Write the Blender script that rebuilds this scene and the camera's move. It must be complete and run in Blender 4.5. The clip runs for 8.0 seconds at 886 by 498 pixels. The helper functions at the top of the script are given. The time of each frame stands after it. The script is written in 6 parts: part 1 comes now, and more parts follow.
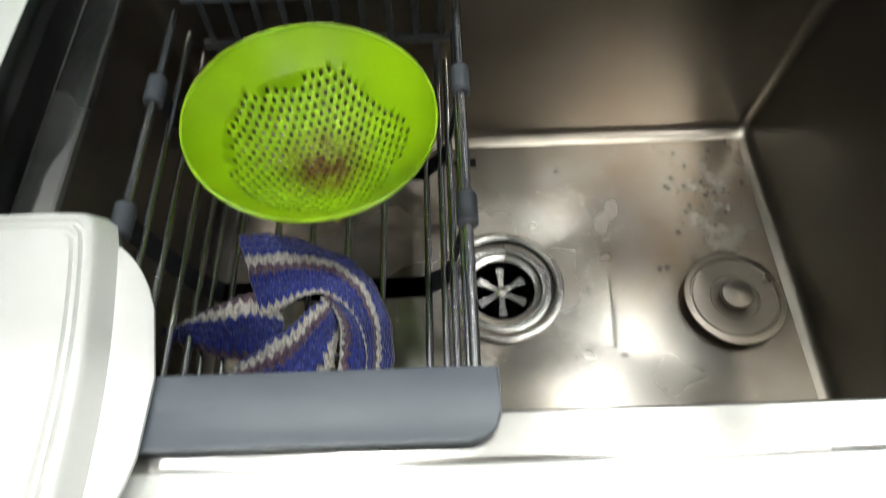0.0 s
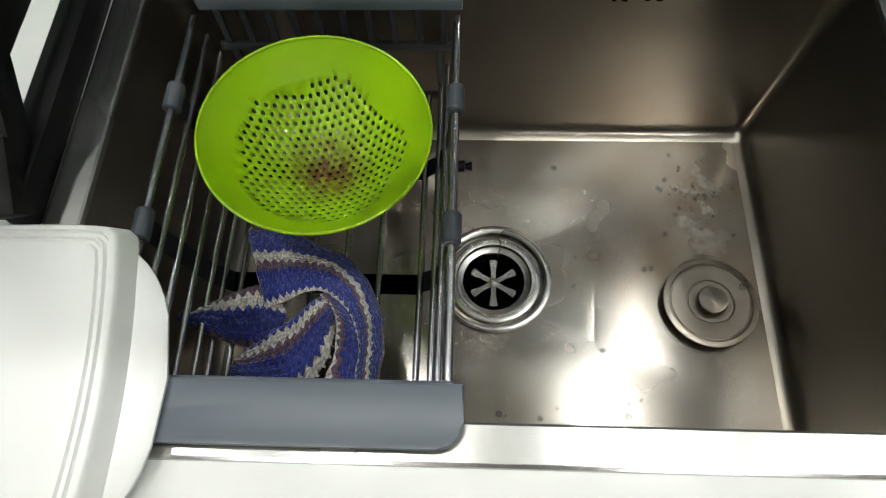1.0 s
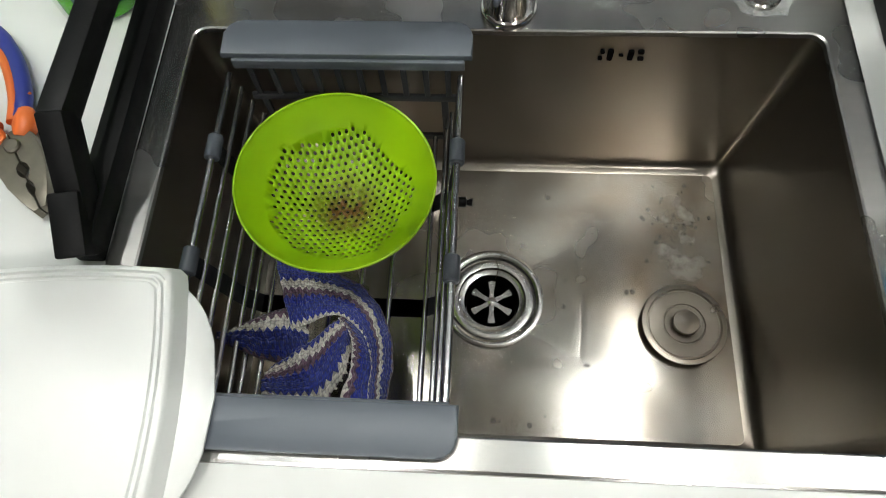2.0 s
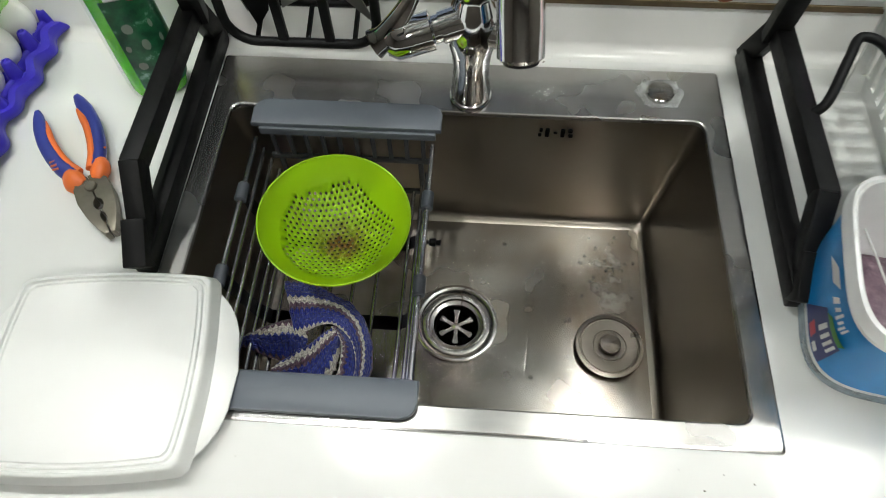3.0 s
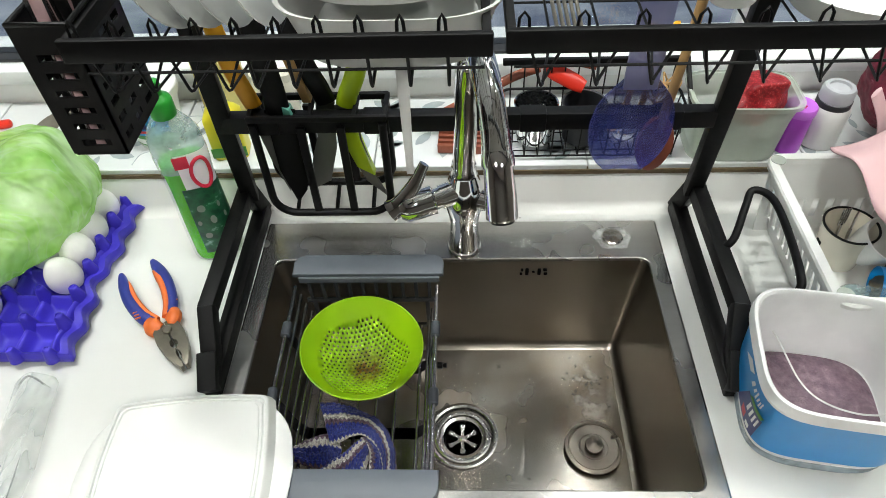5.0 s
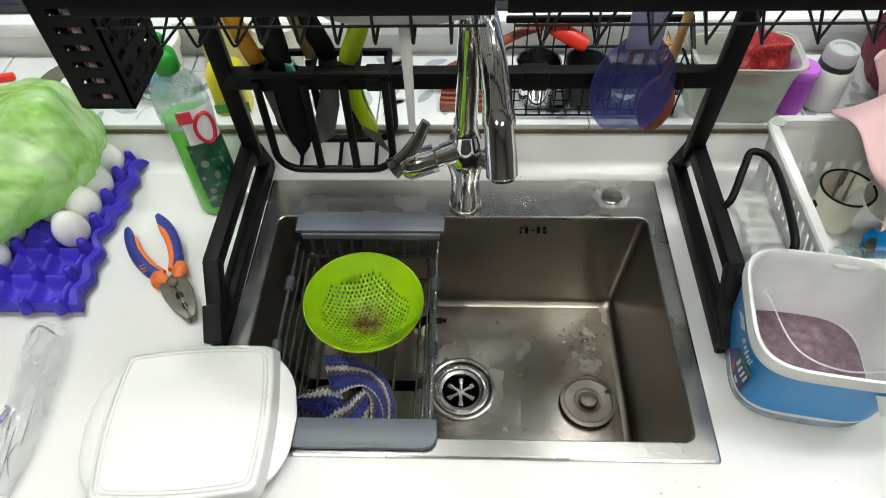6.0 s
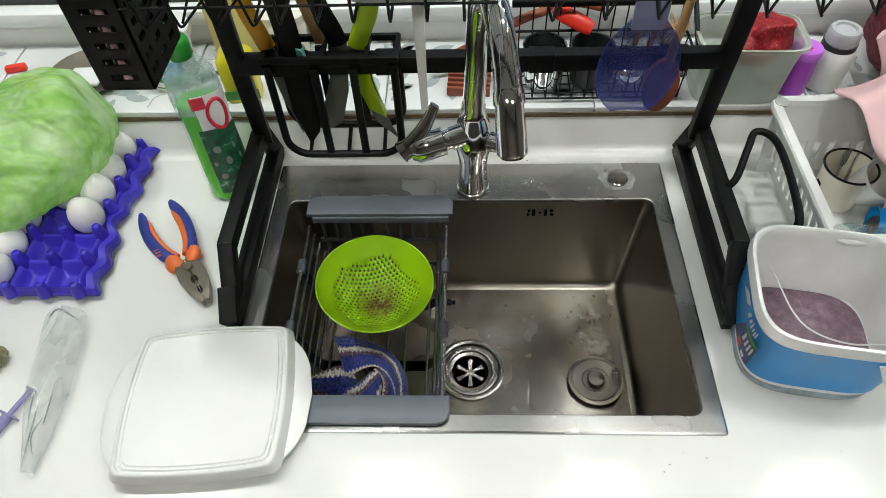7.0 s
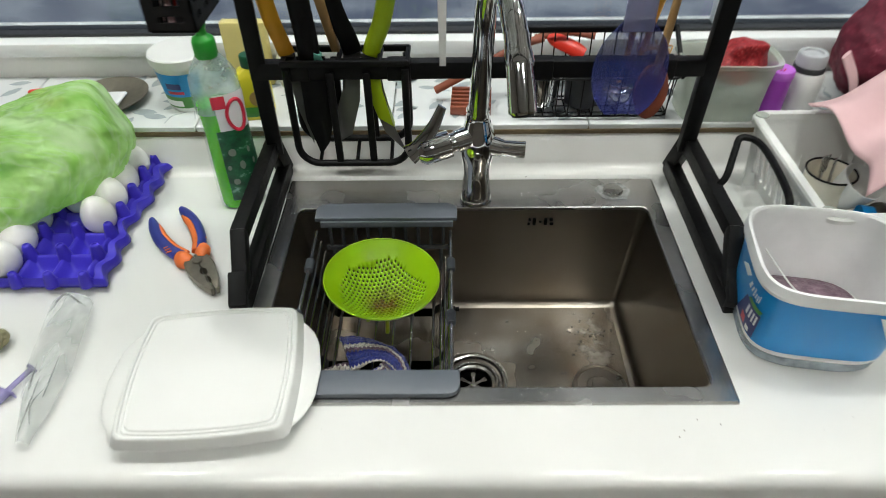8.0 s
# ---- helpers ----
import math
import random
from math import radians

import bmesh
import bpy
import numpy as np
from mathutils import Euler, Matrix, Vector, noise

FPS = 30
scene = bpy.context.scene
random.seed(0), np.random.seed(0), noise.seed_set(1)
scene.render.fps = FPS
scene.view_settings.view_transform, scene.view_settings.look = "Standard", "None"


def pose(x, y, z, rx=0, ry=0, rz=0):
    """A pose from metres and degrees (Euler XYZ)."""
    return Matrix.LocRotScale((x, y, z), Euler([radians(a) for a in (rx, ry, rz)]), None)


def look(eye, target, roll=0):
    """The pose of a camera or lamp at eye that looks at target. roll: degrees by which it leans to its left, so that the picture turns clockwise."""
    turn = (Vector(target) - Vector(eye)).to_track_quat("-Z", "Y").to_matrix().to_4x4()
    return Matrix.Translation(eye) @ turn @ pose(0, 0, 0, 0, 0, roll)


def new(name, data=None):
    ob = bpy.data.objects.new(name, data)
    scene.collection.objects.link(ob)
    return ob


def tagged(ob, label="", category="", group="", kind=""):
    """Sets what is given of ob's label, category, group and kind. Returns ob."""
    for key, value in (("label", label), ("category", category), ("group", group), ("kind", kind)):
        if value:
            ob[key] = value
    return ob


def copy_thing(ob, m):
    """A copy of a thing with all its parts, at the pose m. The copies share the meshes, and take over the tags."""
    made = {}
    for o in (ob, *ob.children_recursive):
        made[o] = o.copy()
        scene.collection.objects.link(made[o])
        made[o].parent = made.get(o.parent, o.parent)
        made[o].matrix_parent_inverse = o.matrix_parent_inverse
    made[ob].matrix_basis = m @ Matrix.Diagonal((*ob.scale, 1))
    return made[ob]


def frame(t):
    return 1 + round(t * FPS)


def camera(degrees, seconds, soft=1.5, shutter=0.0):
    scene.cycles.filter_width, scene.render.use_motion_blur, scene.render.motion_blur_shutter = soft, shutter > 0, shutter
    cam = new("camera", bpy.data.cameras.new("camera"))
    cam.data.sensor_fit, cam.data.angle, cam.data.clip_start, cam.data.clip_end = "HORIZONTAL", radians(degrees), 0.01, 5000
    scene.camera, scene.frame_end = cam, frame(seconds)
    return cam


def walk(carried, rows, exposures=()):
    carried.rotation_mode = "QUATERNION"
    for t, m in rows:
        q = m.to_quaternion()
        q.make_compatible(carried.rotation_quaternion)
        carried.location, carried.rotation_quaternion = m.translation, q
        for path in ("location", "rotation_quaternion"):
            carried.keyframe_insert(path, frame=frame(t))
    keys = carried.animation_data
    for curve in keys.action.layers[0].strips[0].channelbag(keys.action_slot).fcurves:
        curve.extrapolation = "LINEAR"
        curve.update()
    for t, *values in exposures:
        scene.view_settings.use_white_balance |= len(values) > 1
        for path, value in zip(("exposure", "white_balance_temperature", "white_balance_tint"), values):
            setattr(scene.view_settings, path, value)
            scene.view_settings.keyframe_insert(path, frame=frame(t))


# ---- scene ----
from mathutils import geometry

cam = camera(67.5, 8.0, soft=0.7, shutter=0.4)
PATH = [
    (0, (-0.045, -0.063, 1.199), (-0.052, 0.936, -0.533), -2.3),
    (0.2, (-0.047, -0.054, 1.199), (-0.044, 0.773, -0.622), -0.7),
    (0.5, (-0.029, -0.04, 1.223), (-0.065, 0.719, -0.627), -3.4),
    (1, (-0.021, -0.039, 1.253), (-0.101, 0.793, -0.564), -4.1),
    (1.2, (-0.02, -0.04, 1.261), (-0.115, 0.797, -0.553), -4.6),
    (2.3, (-0.01, -0.033, 1.356), (-0.124, 0.747, -0.482), -6.0),
    (2.5, (-0.011, -0.049, 1.371), (-0.086, 0.753, -0.46), -3.8),
    (2.8, (0.013, -0.119, 1.424), (-0.125, 0.843, -0.324), -3.6),
    (3, (0.019, -0.138, 1.456), (-0.076, 0.846, -0.282), -1.9),
    (3.5, (0.022, -0.189, 1.511), (-0.079, 0.902, -0.162), -4.8),
    (3.7, (0.015, -0.201, 1.522), (-0.074, 0.973, -0.095), -4.5),
    (4, (0.01, -0.22, 1.548), (-0.071, 1.016, -0.023), -3.6),
    (4.5, (0.01, -0.248, 1.57), (-0.062, 1.065, 0.063), -2.7),
    (4.7, (0.008, -0.258, 1.58), (-0.067, 1.102, 0.116), -2.8),
    (5.8, (0.011, -0.267, 1.592), (-0.041, 1.014, 0.057), -1.8),
    (6, (0.01, -0.273, 1.595), (-0.065, 0.987, 0.043), -2.3),
    (6.5, (0.009, -0.282, 1.595), (-0.057, 0.961, 0.03), -2.0),
    (7, (0.001, -0.295, 1.596), (-0.08, 0.951, 0.034), -3.1),
    (7.5, (-0.005, -0.301, 1.588), (-0.057, 0.967, 0.043), -2.4),
    (7.8, (-0.011, -0.35, 1.527), (-0.07, 1.045, 0.106), -2.6),
    (8, (-0.032, -0.429, 1.501), (-0.055, 1.066, 0.194), -0.9),
]
walk(cam, [(t, look(eye, target, roll)) for t, eye, target, roll in PATH], exposures=[(0.0, 0.34), (0.3, 0.03), (0.6, -0.16), (1.2, -0.01), (2.5, 0.0), (3.5, -0.07), (4.5, 0.20), (4.8, 0.28), (5.8, 0.14), (6.5, -0.03), (7.4, -0.07), (8.0, 0.0)])

# ---- world, lamps ----
LAMP_X = (-0.99, -0.27, 0.45, 1.16)
LAMP_WATTS = 7.0
world = bpy.data.worlds.new("world")
scene.world = world
world.use_nodes = True
world.node_tree.nodes["Background"].inputs["Color"].default_value = (0.45, 0.52, 0.62, 1)
world.node_tree.nodes["Background"].inputs["Strength"].default_value = 0.05


def downlight(x, y, watts, size):
    data = bpy.data.lights.new("downlight", "AREA")
    data.shape, data.size, data.energy, data.color = "DISK", size, watts, (0.95, 0.985, 0.938)
    lamp = new("downlight", data)
    lamp.location = (x, y, 2.575)
    return lamp


for lamp_x in LAMP_X:
    downlight(lamp_x, 0.32, LAMP_WATTS, 0.09)
for lamp_x in (-0.63, 0.81):
    downlight(lamp_x, -1.25, 7.0, 0.3)


# ---- materials ----
def srgb(r, g, b):
    return tuple(((c / 255 + 0.055) / 1.055) ** 2.4 if c > 10 else c / 255 / 12.92 for c in (r, g, b)) + (1.0,)


class Nodes:
    """A small writer of node materials."""

    def __init__(self, name, rough=0.5, metal=0.0, spec=0.5):
        self.mat = bpy.data.materials.new(name)
        self.mat.use_nodes = True
        self.tree = self.mat.node_tree
        self.bsdf = self.tree.nodes["Principled BSDF"]
        self.bsdf.inputs["Roughness"].default_value = rough
        self.bsdf.inputs["Metallic"].default_value = metal
        self.bsdf.inputs["Specular IOR Level"].default_value = spec
        self.coord = None

    def node(self, kind, **inputs):
        n = self.tree.nodes.new(kind)
        for key, value in inputs.items():
            socket = n.inputs[key.replace("_", " ")]
            if hasattr(value, "is_linked"):
                self.tree.links.new(value, socket)
            else:
                socket.default_value = value
        return n

    def link(self, a, b):
        self.tree.links.new(a, b)

    def place(self, stretch=(1, 1, 1), turn=(0, 0, 0)):
        if self.coord is None:
            self.coord = self.tree.nodes.new("ShaderNodeTexCoord")
        m = self.tree.nodes.new("ShaderNodeMapping")
        m.inputs["Scale"].default_value = stretch
        m.inputs["Rotation"].default_value = turn
        self.link(self.coord.outputs["Object"], m.inputs["Vector"])
        return m.outputs["Vector"]

    def noise(self, scale, detail=4.0, rough=0.55, stretch=(1, 1, 1), turn=(0, 0, 0)):
        return self.node("ShaderNodeTexNoise", Vector=self.place(stretch, turn), Scale=scale, Detail=detail, Roughness=rough).outputs["Fac"]

    def ramp(self, fac, stops, smooth=False):
        n = self.tree.nodes.new("ShaderNodeValToRGB")
        ramp = n.color_ramp
        if smooth:
            ramp.interpolation = "EASE"
        while len(ramp.elements) < len(stops):
            ramp.elements.new(0.5)
        for e, (at, colour) in zip(ramp.elements, stops):
            e.position = at
            e.color = colour if len(colour) == 4 else (*colour, 1)
        self.link(fac, n.inputs["Fac"])
        return n.outputs["Color"]

    def mix(self, fac, a, b, blend="MIX"):
        n = self.tree.nodes.new("ShaderNodeMix")
        n.data_type, n.blend_type = "RGBA", blend
        for socket, value in ((n.inputs[0], fac), (n.inputs[6], a), (n.inputs[7], b)):
            if hasattr(value, "is_linked"):
                self.link(value, socket)
            else:
                socket.default_value = value
        return n.outputs[2]

    def grey(self, fac, low, high, at=(0.35, 0.65)):
        n = self.node("ShaderNodeMapRange", Value=fac)
        n.inputs[1].default_value, n.inputs[2].default_value = at
        n.inputs[3].default_value, n.inputs[4].default_value = low, high
        return n.outputs[0]

    def set(self, **inputs):
        for key, value in inputs.items():
            socket = self.bsdf.inputs[key.replace("_", " ")]
            if hasattr(value, "is_linked"):
                self.link(value, socket)
            else:
                socket.default_value = value
        return self

    def bump(self, fac, strength=0.2, distance=0.001):
        n = self.node("ShaderNodeBump", Height=fac, Strength=strength, Distance=distance)
        self.link(n.outputs[0], self.bsdf.inputs["Normal"])
        return self


def plain(name, colour, rough=0.45, metal=0.0, vary=0.12, grain=400.0, bump=0.05, spec=0.5, patch=14.0):
    """A surface of one colour with soft patches, fine grain and a little relief."""
    n = Nodes(name, rough, metal, spec)
    dark = tuple(c * (1 - vary) for c in colour[:3]) + (1,)
    light = tuple(min(1, c * (1 + vary * 0.5)) for c in colour[:3]) + (1,)
    base = n.mix(n.noise(patch, 5), dark, light)
    n.set(Base_Color=base)
    n.set(Roughness=n.grey(n.noise(patch * 3, 4), rough * 0.93, min(1, rough * 1.08)))
    return n.bump(n.noise(grain, 2), bump, 0.0004).mat


def steel(name, tint=(0.52, 0.50, 0.47), rough=0.26, stains=0.0, along=(3, 130, 40), aniso=0.0, axis="X"):
    n = Nodes(name, rough, 1.0)
    fine = n.noise(1.0, 2, 0.5, stretch=along)
    base = n.mix(fine, tuple(c * 0.93 for c in tint) + (1,), tuple(min(1, c * 1.06) for c in tint) + (1,))
    if stains:
        cloud = n.noise(9.0, 3, 0.5)
        base = n.mix(n.grey(cloud, 0.0, stains, (0.38, 0.75)), base, (0.27, 0.19, 0.11, 1))
        film = n.noise(24.0, 2, 0.5, stretch=(1, 0.6, 1))
        base = n.mix(n.grey(film, 0.0, stains * 0.45, (0.35, 0.85)), base, (0.62, 0.60, 0.57, 1))
        rough_fac = n.grey(n.noise(7.0, 3, 0.5), rough * 0.88, rough * 1.18)
    else:
        rough_fac = n.grey(fine, rough * 0.85, rough * 1.2)
    n.set(Base_Color=base, Roughness=rough_fac, Anisotropic=aniso)
    if aniso:
        brushed = n.tree.nodes.new("ShaderNodeTangent")
        brushed.direction_type, brushed.axis = "RADIAL", axis
        n.link(brushed.outputs[0], n.bsdf.inputs["Tangent"])
    if stains:
        return n.bump(n.noise(5.0, 2, 0.5), 0.12, 0.004).mat
    return n.bump(fine, 0.05, 0.0003).mat


def clear(name, colour, rough=0.08, alpha=0.3, patch=20.0, alpha_vary=0.3, sheet=False):
    """Thin see-through plastic."""
    n = Nodes(name, rough, 0.0)
    cloud = n.noise(patch, 4)
    n.set(Base_Color=n.mix(cloud, tuple(c * 0.85 for c in colour[:3]) + (1,), tuple(min(1, c * 1.1) for c in colour[:3]) + (1,)))
    n.set(Alpha=n.grey(cloud, alpha * (1 - alpha_vary), min(1, alpha * (1 + alpha_vary))))
    return n.mat


M_COUNTER = Nodes("white_quartz", 0.16)
M_COUNTER.set(Base_Color=M_COUNTER.mix(M_COUNTER.noise(5.0, 5), srgb(216, 217, 214), srgb(226, 227, 224)))
M_COUNTER.set(Roughness=M_COUNTER.grey(M_COUNTER.noise(30.0, 5), 0.10, 0.24))
M_COUNTER = M_COUNTER.bump(M_COUNTER.noise(900, 2), 0.02, 0.0002).mat
M_UPSTAND = plain("white_upstand", srgb(222, 222, 218), 0.2, vary=0.06, patch=9)
M_WALL = plain("wall_paint", srgb(225, 225, 222), 0.6, vary=0.04, grain=220, bump=0.12, patch=3)
M_ROOM = plain("taupe_wall_paint", srgb(86, 80, 72), 0.6, vary=0.06, patch=3)
M_CEILING = plain("ceiling_paint", srgb(182, 178, 170), 0.8, vary=0.03, patch=2)
M_FLOOR = plain("floor_tile", srgb(170, 165, 158), 0.35, vary=0.12, patch=4)
M_FRAME = plain("window_frame_white", srgb(236, 238, 238), 0.3, vary=0.05, patch=8)
M_SEAM = plain("stained_seam", srgb(104, 88, 62), 0.7, vary=0.5, patch=90)
M_TILE = plain("pale_tile", srgb(216, 219, 219), 0.18, vary=0.07, patch=26)
M_LEAF = plain("grey_leaf_print", srgb(168, 177, 180), 0.2, vary=0.25, patch=60)


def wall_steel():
    """Smooth brushed steel, broadly tarnished brown; its tint is darkened to stand in for dim reflections."""
    n = Nodes("brushed_shaded_bowl_wall_steel", 0.28, 1.0)
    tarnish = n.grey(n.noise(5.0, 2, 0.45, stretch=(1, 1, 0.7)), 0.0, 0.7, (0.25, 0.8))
    # both tones kept low: the dark surroundings mirrored here are put into the colour
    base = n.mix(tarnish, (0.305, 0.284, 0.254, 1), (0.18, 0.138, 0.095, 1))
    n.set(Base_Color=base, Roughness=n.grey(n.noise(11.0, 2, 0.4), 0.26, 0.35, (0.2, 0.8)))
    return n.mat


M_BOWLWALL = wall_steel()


def sink_floor_steel():
    """Brushed steel with brown stains; pale glare is painted near the back corner and towards the drain."""
    mat = steel("stained_sink_floor_steel_glare", tint=(0.46, 0.435, 0.40), rough=0.24, stains=0.8, aniso=0.8)
    n = Nodes("scratch")
    bpy.data.materials.remove(n.mat)
    n.mat, n.tree, n.bsdf, n.coord = mat, mat.node_tree, mat.node_tree.nodes["Principled BSDF"], None
    base = n.bsdf.inputs["Base Color"].links[0].from_socket
    gloss = n.bsdf.inputs["Roughness"].links[0].from_socket
    # film: painted glare, pale non-metal blotches standing in for bright reflections
    film = None
    for (x, y), (rx, ry), amount, grain in (((0.190, 0.262), (0.055, 0.110), 0.48, 30.0), ((0.060, 0.262), (0.080, 0.050), 0.2, 24.0)):
        spot = n.tree.nodes.new("ShaderNodeMapping")
        spot.inputs["Location"].default_value, spot.inputs["Scale"].default_value = (-x / rx, -y / ry, 0), (1 / rx, 1 / ry, 0.001)
        n.link(n.coord.outputs["Object"] if n.coord else n.place().node.inputs["Vector"].links[0].from_socket, spot.inputs["Vector"])
        blob = n.node("ShaderNodeTexGradient", Vector=spot.outputs[0])
        blob.gradient_type = "SPHERICAL"
        soft = n.node("ShaderNodeMath", Value=n.grey(blob.outputs["Fac"], 0.0, amount, (0.0, 0.7)))
        soft.operation = "MULTIPLY"
        n.link(n.grey(n.noise(grain, 4, 0.6), 0.0, 1.0, (0.34, 0.66)), soft.inputs[1])
        base = n.mix(soft.outputs[0], base, (0.70, 0.69, 0.665, 1))
        gloss = n.mix(soft.outputs[0], gloss, (0.30, 0.30, 0.30, 1))
        film = soft.outputs[0] if film is None else n.mix(1.0, film, soft.outputs[0], "ADD")
    dull = n.node("ShaderNodeMath", Value=1.0)
    dull.operation = "SUBTRACT"
    n.link(film, dull.inputs[1])
    n.set(Base_Color=base, Roughness=gloss, Metallic=dull.outputs[0])
    return mat


M_SINKFLOOR = sink_floor_steel()
M_RIM = steel("rim_steel", (0.49, 0.49, 0.485), 0.25, stains=0.3, aniso=0.35)
M_DRAIN = steel("drain_steel", (0.46, 0.45, 0.43), 0.2, along=(60, 60, 60))
M_PLUG = steel("dull_plug_steel", (0.40, 0.36, 0.31), 0.3, stains=0.12)
M_CHROME = Nodes("chrome", 0.05, 1.0)
M_CHROME.set(Base_Color=(0.86, 0.87, 0.88, 1), Roughness=M_CHROME.grey(M_CHROME.noise(60, 5), 0.03, 0.1))
M_CHROME = M_CHROME.mat
M_ROD = steel("rod_steel", (0.62, 0.62, 0.62), 0.18, along=(80, 6, 80))
M_BLACK = plain("black_powder_coat", srgb(11, 11, 12), 0.5, vary=0.25, grain=700, bump=0.12, patch=40, spec=0.22)
M_CADDY = plain("charcoal_plastic", srgb(20, 20, 21), 0.45, vary=0.2, patch=40, spec=0.3)
# near-black colour stands in for the shade inside drain and overflow holes
M_HOLESHADE = plain("opening_shade", srgb(3, 3, 3), 0.9, spec=0.05)
M_GREY = plain("slate_grey_plastic", srgb(92, 98, 106), 0.42, vary=0.1, patch=20)
M_CLIP = plain("mid_grey_plastic", srgb(74, 79, 86), 0.42, vary=0.1, patch=20)
M_BAND = plain("dark_grey_plastic", srgb(48, 50, 53), 0.45, vary=0.15, patch=30)
M_WHITE = plain("white_plastic", srgb(222, 223, 220), 0.3, vary=0.04, patch=12)
M_WARMWHITE = plain("ivory_enamel", srgb(222, 216, 200), 0.22, vary=0.06, patch=22)
M_EGG = plain("egg_shell", srgb(238, 236, 234), 0.5, vary=0.04, grain=900, bump=0.1, patch=40)
M_TRAY = plain("violet_blue_plastic", srgb(62, 50, 190), 0.38, vary=0.15, patch=24)
M_RED = plain("red_plastic", srgb(225, 50, 30), 0.35, vary=0.12)
M_ORANGE = plain("orange_rubber", srgb(226, 112, 48), 0.45, vary=0.1, patch=40)
M_BLUE = plain("blue_rubber", srgb(44, 56, 140), 0.42, vary=0.15, patch=40)
M_JAW = plain("worn_tool_steel", srgb(128, 122, 110), 0.42, 0.75, vary=0.35, patch=70, bump=0.15)
M_YELLOW = plain("yellow_handle", srgb(232, 168, 30), 0.4, vary=0.1)
M_LIME = plain("lime_handle", srgb(172, 200, 20), 0.35, vary=0.08)
M_TEAL = plain("teal_plastic", srgb(110, 185, 170), 0.4)
M_WOOD = plain("wood_handle", srgb(190, 150, 95), 0.55, vary=0.25, patch=50)
M_REDWOOD = plain("red_brown_wood", srgb(140, 72, 48), 0.5, vary=0.3, patch=50)
M_BLADE = plain("grey_coated_blade", srgb(112, 112, 110), 0.4, 0.3, vary=0.15, patch=40)
M_PURPLE = plain("purple_plastic", srgb(172, 66, 196), 0.35, vary=0.08)
M_MAROON = Nodes("maroon_floral_cloth", 0.75)
M_MAROON.set(Base_Color=M_MAROON.ramp(M_MAROON.noise(60, 5, 0.7), [(0.45, srgb(96, 22, 44)), (0.62, srgb(122, 36, 58)), (0.75, srgb(180, 110, 124))]))
M_MAROON = M_MAROON.mat
M_REDBAG = Nodes("red_glitter_film", 0.5)
M_REDBAG.set(Base_Color=M_REDBAG.ramp(M_REDBAG.noise(230, 3, 0.8), [(0.42, srgb(120, 8, 18)), (0.58, srgb(160, 20, 30)), (0.72, srgb(196, 120, 116))]))
M_REDBAG = M_REDBAG.mat
M_PINK = plain("pale_pink_cloth", srgb(214, 178, 180), 0.8, vary=0.18, grain=500, bump=0.3, patch=10)
M_GREENCAP = plain("green_cap", srgb(40, 150, 48), 0.35, vary=0.08)
M_LABEL = Nodes("dark_green_label", 0.3)
M_LABEL.set(Base_Color=M_LABEL.ramp(M_LABEL.noise(55, 4, 0.6), [(0.4, srgb(18, 66, 44)), (0.6, srgb(30, 100, 62)), (0.72, srgb(150, 190, 175))]))
M_LABEL = M_LABEL.mat
M_PAPERWHITE = plain("label_white", srgb(230, 230, 232), 0.4)
M_LABELRED = plain("label_red", srgb(200, 30, 60), 0.4)
M_LABELBLUE = Nodes("blue_label", 0.3)
M_LABELBLUE.set(Base_Color=M_LABELBLUE.mix(M_LABELBLUE.noise(9, 3), srgb(0, 128, 200), srgb(4, 148, 218)))
M_LABELBLUE = M_LABELBLUE.mat
M_NAVY = plain("navy_print", srgb(30, 40, 110), 0.4)
M_GREENINK = plain("green_print", srgb(70, 140, 60), 0.4, vary=0.3, patch=90)
M_DARKGREEN = plain("dark_green_cap", srgb(20, 84, 56), 0.4)
M_OILYELLOW = plain("yellow_label", srgb(222, 208, 50), 0.35, vary=0.12)
M_GLASS = Nodes("window_glass", 0.03)
M_GLASS.set(Base_Color=(0.75, 0.8, 0.85, 1), Transmission_Weight=1.0, IOR=1.45)
M_GLASS = M_GLASS.mat
M_OUTSIDE = Nodes("outside_dusk", 0.9)
M_OUTSIDE.set(Base_Color=(0.02, 0.02, 0.02, 1), Emission_Color=M_OUTSIDE.ramp(M_OUTSIDE.noise(1.6, 3, stretch=(1, 1, 4)), [(0.4, srgb(98, 106, 122)), (0.65, srgb(150, 158, 166))]), Emission_Strength=1.0)
M_OUTSIDE = M_OUTSIDE.mat
M_LAMPGLOW = Nodes("lamp_diffuser", 0.5)
M_LAMPGLOW.set(Emission_Color=(1, 0.96, 0.9, 1), Emission_Strength=12.0)
M_LAMPGLOW = M_LAMPGLOW.mat

M_COLANDER = Nodes("lime_colander_plastic", 0.32)
_rust = M_COLANDER.node("ShaderNodeTexGradient", Vector=M_COLANDER.node("ShaderNodeMapping", Vector=M_COLANDER.tree.nodes.new("ShaderNodeTexCoord").outputs["Object"], Location=(-0.09, 0.09, 0.0), Scale=(27, 27, 0.001)).outputs[0])
_rust.gradient_type = "SPHERICAL"
_stain = M_COLANDER.node("ShaderNodeMath", Value=_rust.outputs["Fac"])
_stain.operation = "MULTIPLY"
M_COLANDER.link(M_COLANDER.grey(M_COLANDER.noise(60, 5, 0.7), 0.6, 1.8), _stain.inputs[1])
M_COLANDER.set(Base_Color=M_COLANDER.mix(_stain.outputs[0], M_COLANDER.mix(M_COLANDER.noise(14, 4), srgb(146, 190, 8), srgb(160, 204, 18)), srgb(104, 72, 18)))
